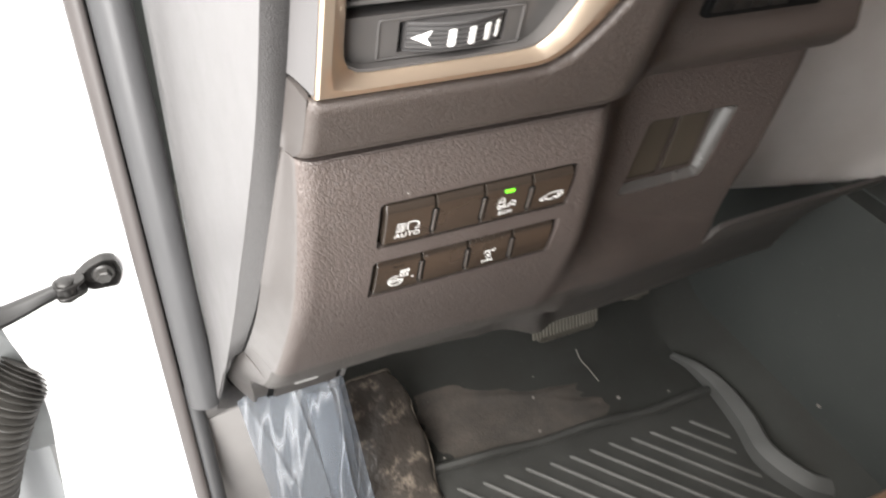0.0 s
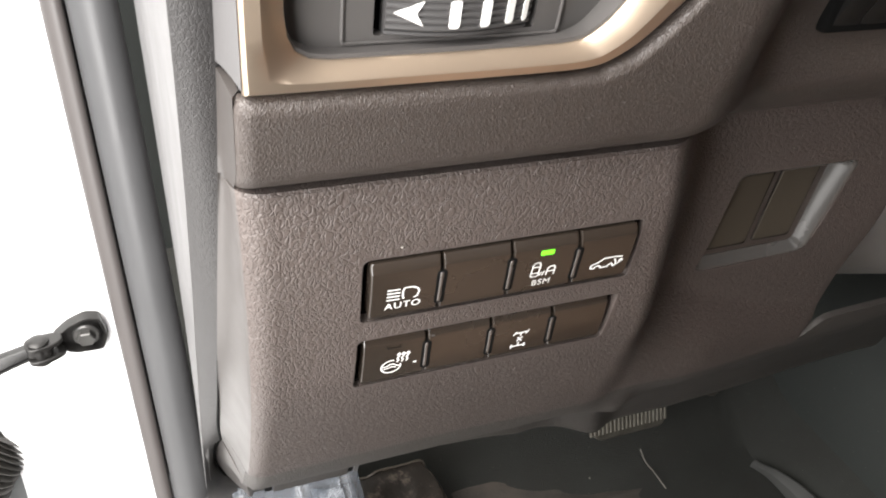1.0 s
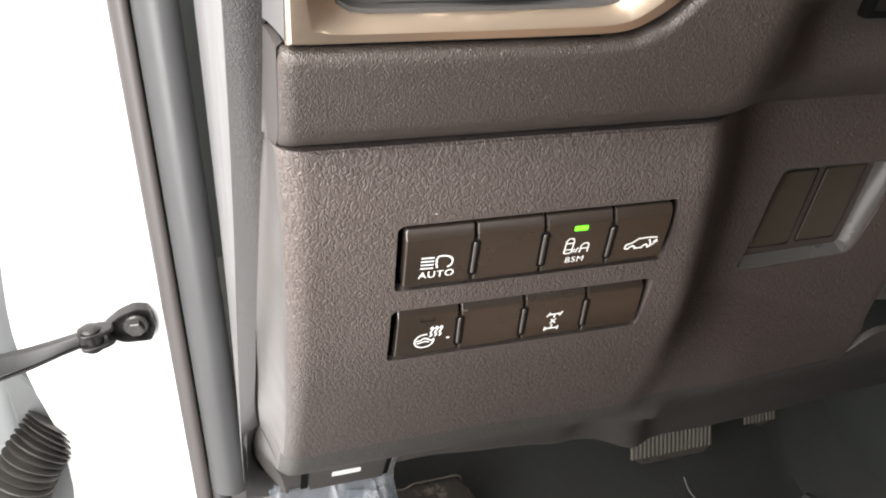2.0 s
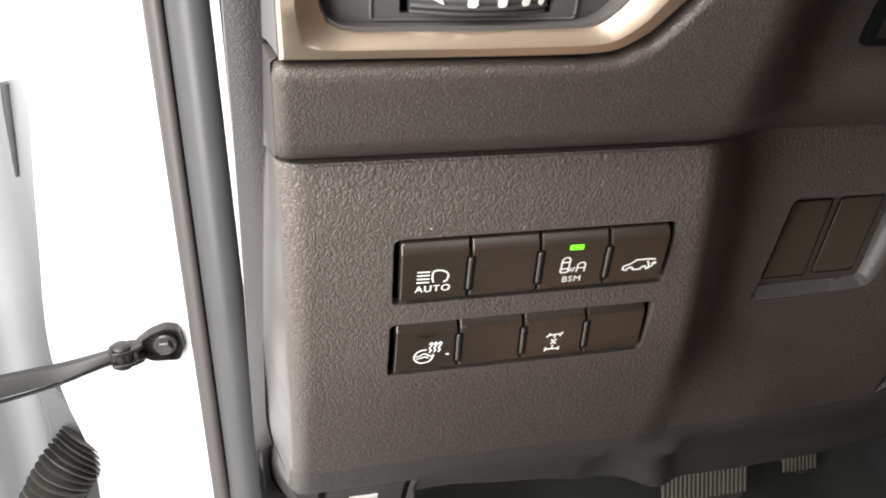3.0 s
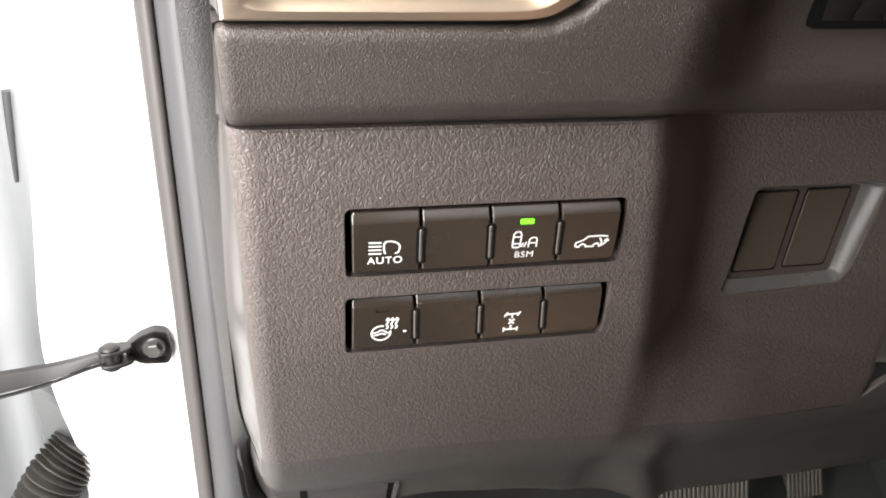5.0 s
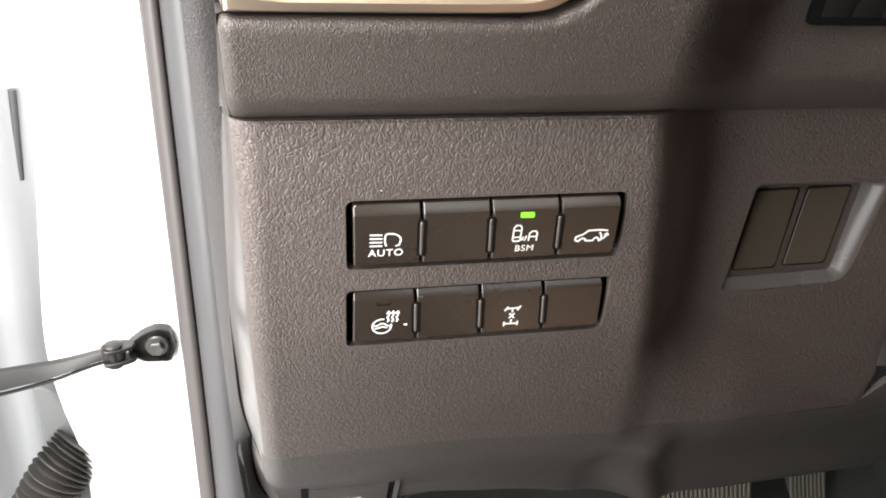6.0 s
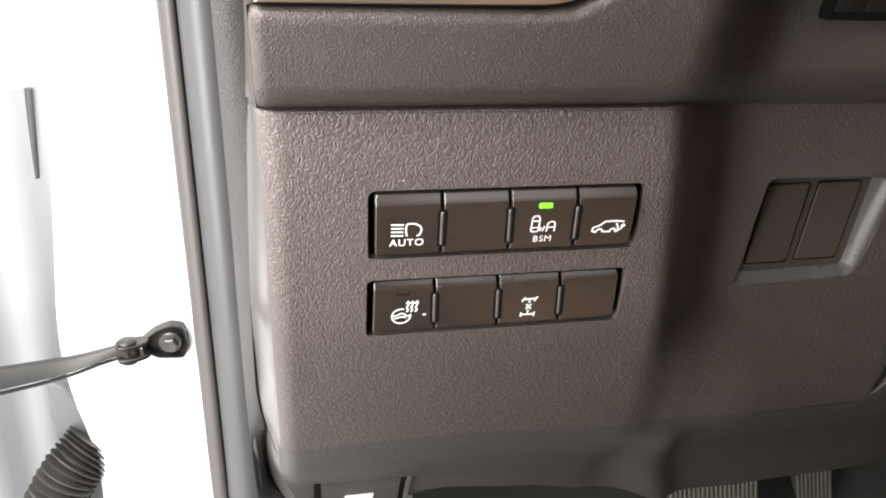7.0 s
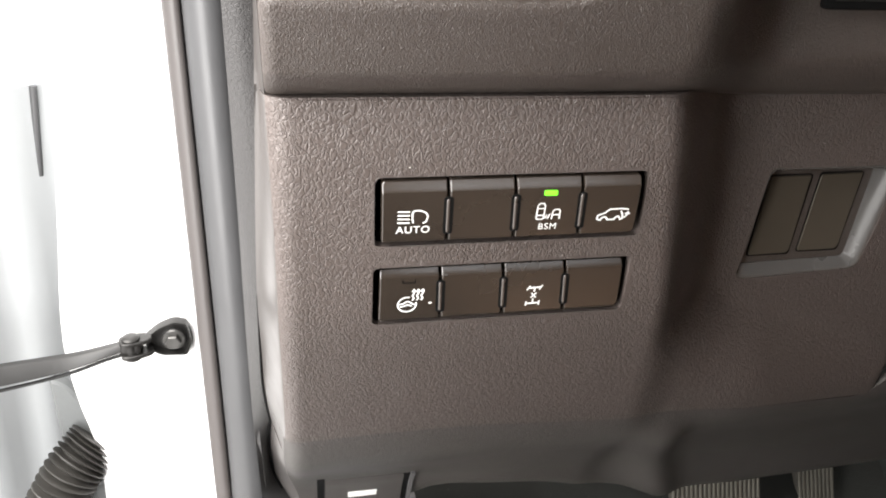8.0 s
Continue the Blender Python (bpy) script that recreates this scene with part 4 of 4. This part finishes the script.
cup_out = rounded([(-0.0185, -0.0045), (-0.0085, -0.0118), (0.0090, -0.0140), (0.0132, -0.0030), (0.0110, 0.0120), (0.0020, 0.0148), (-0.0085, 0.0112), (-0.0185, 0.0035)], 0.0030, 4)


def shrunk(outline, k):
    return [(x * k - 0.0006 * (1 - k), y * k) for x, y in outline]


dish = [(shrunk(cup_out, 1.0), 0.0), (shrunk(cup_out, 1.0), 0.0070), (shrunk(cup_out, 0.985), 0.0082), (shrunk(cup_out, 0.90), 0.0082), (shrunk(cup_out, 0.87), 0.0072), (shrunk(cup_out, 0.80), 0.0026)]
part("bracket", loft([[CUP @ Vector((x, y, z)) for x, y in o] for o, z in dish]), steel, strap, "pressed steel cup with a raised rim", angle=50)
part("hinge_pin", tube([(-0.040, 0.463, 0.7015), (-0.040, 0.463, 0.6850)], 0, 14, radii=[0.0048, 0.0048]), steel, strap)
for z, up in ((0.7008, 1), (0.6858, -1)):
    part("pin_head", tube([(-0.040, 0.463, z + up * h) for h in (-0.0006, 0.0006, 0.0016, 0.0021)], 0, 18, radii=[0.0062, 0.0064, 0.0054, 0.0026]), steel, strap, "domed rivet head")
for z in (0.6985, 0.6880):
    ear = rounded([(-0.0090, -0.0068), (0.0040, -0.0072), (0.0130, -0.0040), (0.0130, 0.0040), (0.0040, 0.0072), (-0.0090, 0.0068)], 0.0055, 5)
    part("yoke", plate(ear, -0.0014, 0.0014, 0.0006, m=Matrix.Translation((-0.039, 0.464, z)) @ pose(0, 0, 0, 0, 0, 14)), steel, strap)
part("knuckle", box(-0.0475, -0.0330, 0.459, 0.469, 0.6888, 0.6978, 0.003, 3), steel, strap)
bm = tube([(-0.0135, 0.4762, 0.6915), (-0.0135, 0.4728, 0.6915), (-0.0135, 0.4718, 0.6915)], 0, 24, radii=[0.0084, 0.0084, 0.0074])
part("washer", bm, bright_steel, strap, "pale pressed washer")
part("bolt_head", tube([(-0.0135, 0.4728, 0.6915), (-0.0135, 0.4682, 0.6915), (-0.0135, 0.4674, 0.6915), (-0.0135, 0.4676, 0.6915)], 0, 6, radii=[0.0058, 0.0058, 0.0050, 0.0030]), bright_steel, strap, "worn hexagonal bolt head")

# ---- wiring boot between pillar and door ----
cable_boot = empty("wiring_boot", "black corrugated rubber wiring boot between pillar and door", "rubber boot")
bp = spline([(-0.088, 0.508, 0.580), (-0.108, 0.492, 0.560), (-0.130, 0.478, 0.520), (-0.150, 0.470, 0.468), (-0.175, 0.465, 0.40)], 192)
part("bellows", tube(bp, 0, 20, radii=[0.0194 + 0.0040 * math.sin(i * 2 * math.pi / 6.4) for i in range(193)]), boot_rubber, cable_boot)
part("grommet_plate", plate(rounded([(-0.014, -0.085), (0.022, -0.085), (0.020, 0.040), (-0.002, 0.085), (-0.014, 0.092)], 0.006), 0, 0.01, 0.002, m=Matrix.Translation((-0.103, 0.5235, 0.545)) @ pose(0, 0, 0, 90)), plain("grey_grommet_plastic", (0.11, 0.115, 0.115), 0.6, grain=0.0002, scale=200, vary=0.6), cable_boot, "matt grey grommet plate")

# ---- the open door's hinge end ----
door = empty("front_door", "white front door standing open, its hinge end in view", "car door")
shell = slab(span(0, 1, 24), span(0.10, 0.857, 20),
             lambda u, z: Vector((-0.098 - 0.16 * u + 0.05 * (z - 0.6), 0.560 - 0.10 * u + 0.004 * math.sin(u * 26), z)),
             lambda u, z: Vector((-0.098 - 0.16 * u + 0.05 * (z - 0.6), 0.640 - 0.10 * u, z)))
part("door_shell", shell, door_paint, door)
part("door_gap_seal", tube([(-0.0985 + 0.11 * (z - 0.857), 0.553, z) for z in span(0.79, 0.856, 12)], 0.0026, 10), rubber, door, "dark edge seal")
part("hinge_knuckle", box(-0.112, -0.094, 0.50, 0.56, 0.918, 0.95, 0.003), steel, door, "grey door hinge")

# ---- sill end and kick trim ----
kick = empty("kick_trim", "pale grey plastic kick trim with a ledge below the dash end", "trim")
part("ledge", slab(span(0.0305, 0.12, 14), span(0, 1, 8),
                   lambda x, v: Vector((x, 0.4128 + 0.22 * (x - 0.0305) + 0.003 * (2 * v - 1) ** 4, 0.5555 + 0.0200 * v)), lambda x, v: Vector((x, 0.475, 0.5555 + 0.0200 * v))), ledge_grey, kick)
part("kick_face", slab(span(0.0335, 0.16, 14), span(0.22, 0.5550, 16),
                       lambda x, z: Vector((x, 0.4165 + 0.12 * (x - 0.0335) + 0.010 * smooth(0.5, 0.2, z), z)), lambda x, z: Vector((x, 0.475, z))), kick_pale, kick, "pale smooth lower face")
part("sill_plate", box(-0.06, 0.034, -1.5, 0.470, 0.20, 0.30, 0.012), white_paint, body, "white painted door sill")

# added out of view: keeps the white sill from lighting the lower panel
part("sill_bounce_cover", box(-0.05, 0.030, -1.5, 0.36, 0.3002, 0.306, 0.002), console_dark, body, "unseen dark plate that cuts light bounced off the sill")

# clear film hanging from the dash foot over the kick trim


def film_at(u, v, off=0.0):
    x = 0.060 + 0.045 * v + (0.090 + 0.015 * v) * u
    z = 0.585 - 0.36 * v
    y = 0.410 - 0.014 * u - 0.012 * v + 0.005 * math.sin(u * 7 + 2.0 * v) * (0.4 + v * 0.6) + 0.005 * noise.noise((u * 3, v * 3, 1.0)) + off
    fold = 0.8 * math.exp(-((u - 0.52 - 0.05 * math.sin(v * 3)) / 0.014) ** 2) + math.exp(-((u - 0.84 + 0.05 * v) / 0.012) ** 2) + 0.7 * math.exp(-((u - 0.06 - 0.5 * v) / 0.016) ** 2)
    return Vector((x, y - 0.0025 * fold, z))


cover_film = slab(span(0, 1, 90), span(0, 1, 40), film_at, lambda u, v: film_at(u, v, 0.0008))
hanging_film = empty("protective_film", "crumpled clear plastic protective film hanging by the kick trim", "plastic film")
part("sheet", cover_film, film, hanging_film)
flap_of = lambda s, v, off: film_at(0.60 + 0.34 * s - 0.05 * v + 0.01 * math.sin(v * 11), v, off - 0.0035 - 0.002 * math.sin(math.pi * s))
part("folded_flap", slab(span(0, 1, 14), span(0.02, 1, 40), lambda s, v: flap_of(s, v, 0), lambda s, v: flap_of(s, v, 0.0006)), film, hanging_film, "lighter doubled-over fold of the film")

# ---- floor of the footwell ----
def floor_z(x, y):
    z = 0.292 + 0.75 * max(0, y - 0.49) * smooth(0.47, 0.60, y)
    side = smooth(0.700, 0.80, x)
    return z + 0.20 * side + 0.004 * noise.noise((x * 6, y * 6, 0))


floor = tagged(to_ob("floor", slab(span(0.03, 1.50, 90), span(-1.66, 0.80, 104), lambda x, y: Vector((x, y, floor_z(x, y))), lambda x, y: Vector((x, y, 0.18))), carpet),
       "dark carpeted footwell floor with dust", "floor", kind="structure")

RIB_DIR = Vector((math.cos(radians(-50)), math.sin(radians(-50))))
floor_mat = empty("floor_mat", "black ribbed rubber floor mat with a raised border", "floor mat")


def mat_edge(y):
    """Inner side of the mat, towards the tunnel."""
    return curve([(-0.3, 0.74), (0.15, 0.735), (0.235, 0.695), (0.29, 0.672), (0.36, 0.690), (0.41, 0.697), (0.50, 0.685)])(y)


MAT_Y = curve([(0.24, 0.445), (0.33, 0.430), (0.40, 0.423), (0.50, 0.415), (0.60, 0.405), (0.72, 0.400)])
mb = slab(span(0.20, 1, 40), span(0, 1, 30),
          lambda u, v: Vector(((0.24 + (mat_edge(-0.25 + 0.66 * v) - 0.24) * (u - 0.2) / 0.8), -0.25 + (MAT_Y(0.24 + 0.46 * (u - 0.2) / 0.8) + 0.25) * v, 0.297)),
          lambda u, v: Vector(((0.24 + (mat_edge(-0.25 + 0.66 * v) - 0.24) * (u - 0.2) / 0.8), -0.25 + (MAT_Y(0.24 + 0.46 * (u - 0.2) / 0.8) + 0.25) * v, 0.285)))
part("mat_sheet", mb, mat_rubber, floor_mat)
nrm = Vector((-RIB_DIR.y, RIB_DIR.x))
for k in range(-18, 9):
    base = Vector((0.56, 0.33)) + nrm * (0.0215 * k)
    pts = [base + RIB_DIR * s for s in span(-0.75, 0.75, 300)]
    ok = [p for p in pts if 0.275 < p.x < mat_edge(p.y) - 0.010 and -0.22 < p.y < MAT_Y(p.x) - 0.026]
    if len(ok) > 6:
        a, b = ok[0], ok[-1]
        rb = tube([(a.x, a.y, 0.2972), (*(a + RIB_DIR * 0.004), 0.2985), (*(b - RIB_DIR * 0.004), 0.2985), (b.x, b.y, 0.2972)], 0, 8, radii=[0.0012, 0.0024, 0.0024, 0.0012])
        part("mat_rib", rb, rib_rubber, floor_mat)
lip_pts = spline([(0.690, 0.478, 0.305), (0.697, 0.445, 0.314), (0.704, 0.40, 0.314), (0.698, 0.34, 0.314), (0.686, 0.29, 0.314), (0.704, 0.235, 0.314), (0.748, 0.18, 0.314), (0.76, 0.0, 0.314)], 60)
lip_loops = []
for i, p in enumerate(lip_pts):
    d = (lip_pts[min(i + 1, 60)] - lip_pts[max(i - 1, 0)])
    s = Vector((d.y, -d.x, 0)).normalized() * -1
    k = 0.30 + 0.70 * smooth(0, 0.42, i / 60)
    lip_loops.append([p + s * a * k + Vector((0, 0, h * k - 0.008 * (1 - k))) for a, h in ((-0.012, -0.02), (-0.010, 0.000), (-0.004, 0.006), (0.005, 0.011), (0.010, 0.009), (0.012, -0.02))])
part("mat_lip", loft(lip_loops), plain("grey_mat_border", (0.052, 0.052, 0.049), 0.6, grain=0.0003, scale=300, vary=0.4), floor_mat, "grey raised mat border")
part("mat_front_bead", tube([(x, MAT_Y(x) + 0.002, 0.302 + 0.003 * math.sin(x * 40)) for x in span(0.24, 0.69, 40)], 0.006, 8), mat_rubber, floor_mat, "raised dark front edge")

# foot rest under a dusty cover
def rest(u, v, off=0.0):
    v = v * (0.71 + 0.09 * u)
    x = 0.125 + (0.146 + 0.014 * math.sin(math.pi * clamp(1.25 * v, 0, 1)) + 0.006 * noise.noise((v * 7, 1, 4))) * u + 0.012 * (1 - v)
    y = 0.385 + 0.185 * v
    z = 0.292 + 0.135 * v ** 1.15 + 0.022 * math.sin(math.pi * clamp(u, 0, 1)) ** 0.6 + 0.006 * noise.noise((u * 4, v * 5, 3))
    z -= 0.05 * smooth(0.86, 1.0, u) ** 2 + 0.012 * smooth(0.62, 0.80, v) ** 2
    return Vector((x, y, z + off))


foot_rest = empty("foot_rest", "dusty dark foot rest under crumpled plastic", "foot rest")
part("rest_cover", slab(span(0, 1, 36), span(0, 1, 36), rest, lambda u, v: rest(u, v) + Vector((0, 0.03, -0.06))), dusty, foot_rest)
hem = [rest(0.93 + 0.03 * noise.noise((v * 9, 2, 7)), v, 0.001) for v in span(0.02, 0.99, 44)] + [rest(u, 0.995, 0.002 + 0.003 * noise.noise((u * 12, 5, 1))) for u in span(0.9, 0.35, 16)]
part("cover_hem", tube(hem, 0, 6, radii=[0.0008 + 0.0012 * abs(noise.noise((k * 0.4, 0, 0))) for k in range(len(hem))]), plain("pale_film_hem", (0.16, 0.135, 0.11), 0.4, grain=0.0004, scale=300, vary=0.7), foot_rest, "pale crumpled edge of the cover")
def toe(u, v):
    x = 0.288 + 0.262 * u + 0.012 * math.sin(6 * v)
    y = 0.428 + (0.118 - 0.045 * u + 0.010 * math.sin(5 * u)) * v
    rim = min(u, 1 - u, 1 - v) + 0.05 * noise.noise((u * 5, v * 5, 2))
    lift = 0.0045 * smooth(0.02, 0.22, rim) - 0.003 * smooth(0.05, 0.0, rim)
    return Vector((x, y, floor_z(x, y) + lift + 0.0016 * noise.noise((x * 26, y * 26, 5))))


part("carpet_pad", slab(span(0, 1, 60), span(0, 1, 40), toe, lambda u, v: toe(u, v) - Vector((0, 0, 0.012))), board, floor, "scuffed dusty grey-brown carpet pad")

# ---- pedals ----
grip = plain("worn_grip_rubber", (0.115, 0.106, 0.086), 0.6, grain=0.0004, scale=300, vary=0.6)


def pedal(name, label, m, outline, studs, arm_to):
    ob = empty(name, label, "pedal")
    part("pad", plate(rounded(outline, 0.010), -0.008, 0.004, 0.002, m=m), pedal_metal, ob, "worn metal pad")
    xs0, xs1 = min(p[0] for p in outline), max(p[0] for p in outline)
    y0, y1 = min(p[1] for p in outline), max(p[1] for p in outline)
    for i in range(studs):
        x = xs0 + (xs1 - xs0) * (i + 0.7) / (studs + 0.4)
        w, s = (xs1 - xs0) / studs * 0.30, 0.003 if studs > 8 else 0.0
        part("grip_bar", plate(rounded([(x - w - s, y0 + 0.008), (x + w - s, y0 + 0.008), (x + w, y1 - 0.006), (x - w, y1 - 0.006)], 0.001), 0.003, 0.0058, 0.0007, m=m), grip, ob, "worn pale grip ridge")
    a = m @ Vector(((xs0 + xs1) / 2, (y0 + y1) / 2, -0.006))
    part("arm", tube([a, a.lerp(Vector(arm_to), 0.5) + Vector((0, 0.01, 0)), arm_to], 0.008, 10), dark_gap, ob, "black pedal arm")
    return ob


pedal("brake_pedal", "worn metal brake pedal with rubber grips", Matrix.Translation((0.494, 0.512, 0.425)) @ pose(0, 0, 0, 62, 0, 0),
      [(-0.045, -0.030), (0.045, -0.030), (0.051, 0.034), (-0.052, 0.034)], 20, (0.50, 0.62, 0.60))
pedal("accelerator_pedal", "narrow worn metal accelerator pedal", Matrix.Translation((0.6495, 0.5625, 0.408)) @ pose(0, 0, 0, 62, 0, 0),
      [(-0.023, -0.015), (-0.017, -0.038), (0.0, -0.048), (0.017, -0.038), (0.023, -0.015), (0.024, 0.05), (-0.024, 0.05)], 9, (0.62, 0.66, 0.62))

# ---- tunnel and console ----
console = empty("centre_console", "grey soft console side pad above dark tunnel trim", "console")


def pad(u, v):
    x = 0.52 + 0.60 * u
    z = 0.588 + 0.465 * v
    y = 0.468 - 0.26 * (x - 0.60) + 0.03 * v
    y += 0.05 * (1 - smooth(0.0, 0.12, v)) ** 2
    return Vector((x, y, z))


part("side_pad", slab(span(0, 1, 30), span(0, 1, 30), pad, lambda u, v: pad(u, v) + Vector((0, 0.05, 0.01))), console_grey, console, "smooth grey pad")


def tunnel(u, v):
    y = 0.76 - 0.02 * v - 1.25 * u
    z = 0.30 + 0.32 * v
    return Vector((0.745 + 0.03 * v - 0.02 * math.sin(v * 3), y + 0.0, z))


part("tunnel_trim", slab(span(0, 1, 24), span(0, 1, 12), tunnel, lambda u, v: tunnel(u, v) + Vector((0.03, 0, 0))), console_dark, console, "dark tunnel side")
part("console_base", box(0.80, 1.10, -0.6, 0.75, 0.25, 0.625, 0.01), console_dark, console)

# ---- seat ----
seat = empty("driver_seat", "tan brown leather driver seat cushion", "seat")
part("cushion", box(0.26, 0.80, -0.50, 0.128, 0.38, 0.59, 0.03, 4), seat_leather, seat)

# crumbs and lint on the floor and trim
def crumb(p, size, label, category="crumb"):
    c = bmesh.new()
    bmesh.ops.create_icosphere(c, subdivisions=1, radius=size)
    for v in c.verts:
        v.co = Vector(p) + Vector((v.co.x, v.co.y, v.co.z * 0.6)) * (1 + 0.5 * noise.noise(v.co * 900 + Vector(p) * 50))
    return tagged(to_ob("dust_crumb", c, crumb_pale), label, category, "floor crumbs")


crumb_pale = plain("pale_crumb", (0.20, 0.185, 0.165), 0.8)
for x, y, s in ((0.4563, 0.4867, 0.0022), (0.5708, 0.4458, 0.0024), (0.6465, 0.4292, 0.0022), (0.303, 0.4475, 0.002), (0.436, 0.4365, 0.0019), (0.472, 0.515, 0.0014)):
    on_board = 0.295 < x < 0.53 and y > 0.432
    crumb((x, y, max(floor_z(x, y), 0.297 if y < 0.42 else 0) + (0.0085 if on_board else 0.0006)), s, "pale dust crumb on the dark footwell floor")
crumb((0.7384, 0.288, 0.3846), 0.0034, "pale dust crumb on the dark tunnel side")
crumb((0.6757, 0.5677, floor_z(0.6757, 0.5677) + 0.0006), 0.0036, "pale dust crumb on the dark carpet behind the pedal")
for x, z in ((0.3127, 0.897), (0.262, 0.709), (0.118, 0.905)):
    crumb((x, knee_y(x, z) - 0.0002, z), 0.0006, "tiny pale dust speck stuck on the dash panel", "dust speck")
lint = spline([(0.5461, 0.525, 0.3205), (0.548, 0.512, 0.311), (0.555, 0.500, 0.303), (0.5598, 0.4788, 0.2965)], 18)
tagged(to_ob("lint_thread", tube(lint, 0.0008, 6), crumb_pale), "pale curled lint thread on the dark carpet", "lint")

# ---- plain shell of the cabin ----
tagged(to_ob("ceiling", box(0.02, 1.55, -1.7, 0.55, 1.60, 1.64), headliner), "pale fabric headliner", "ceiling", kind="structure")
tagged(to_ob("wall_front", box(0.03, 1.55, 0.80, 0.84, 0.15, 1.08), console_dark), "dark bulkhead", "wall", kind="structure")
# unseen wall added as a warm reflector for the dash's right side
tagged(to_ob("wall_right", box(1.50, 1.55, -1.7, 0.80, 0.15, 1.60), bounce_trim), "unseen tan right wall that bounces warm light", "wall", kind="structure")
# added unseen wall that narrows the door opening, so light falls from one side
tagged(to_ob("light_block_left", box(-0.08, -0.03, -1.7, -0.055, 0.15, 1.60), console_dark), "unseen dark wall that blocks light from behind on the left", "wall", kind="structure")
# unseen wall; its opening brightens the switch chamfers and limits fill from behind
rear = box(-0.05, 1.55, -1.7, -1.65, 0.15, 1.14)
for x0, x1, z0, z1 in ((-0.05, 0.40, 1.14, 1.60), (1.00, 1.55, 1.14, 1.60), (0.40, 1.00, 1.52, 1.60)):
    rear = box(x0, x1, -1.7, -1.65, z0, z1, bm=rear)
tagged(to_ob("wall_rear", rear, bounce_trim), "unseen tan rear wall, its opening sized for sky reflections in the switches", "wall", kind="structure")
tagged(to_ob("dash_top", box(0.055, 1.50, 0.235, 0.80, 1.061, 1.075, 0.004), grain_fine), "dark dash top", "dash panel", kind="structure")
gb = bmesh.new()
bmesh.ops.create_grid(gb, x_segments=2, y_segments=2, size=400, matrix=Matrix.Translation((0, 0, -0.15)))
tagged(to_ob("ground", gb, ground_mat), "pale concrete ground outside the car", "ground", kind="structure")
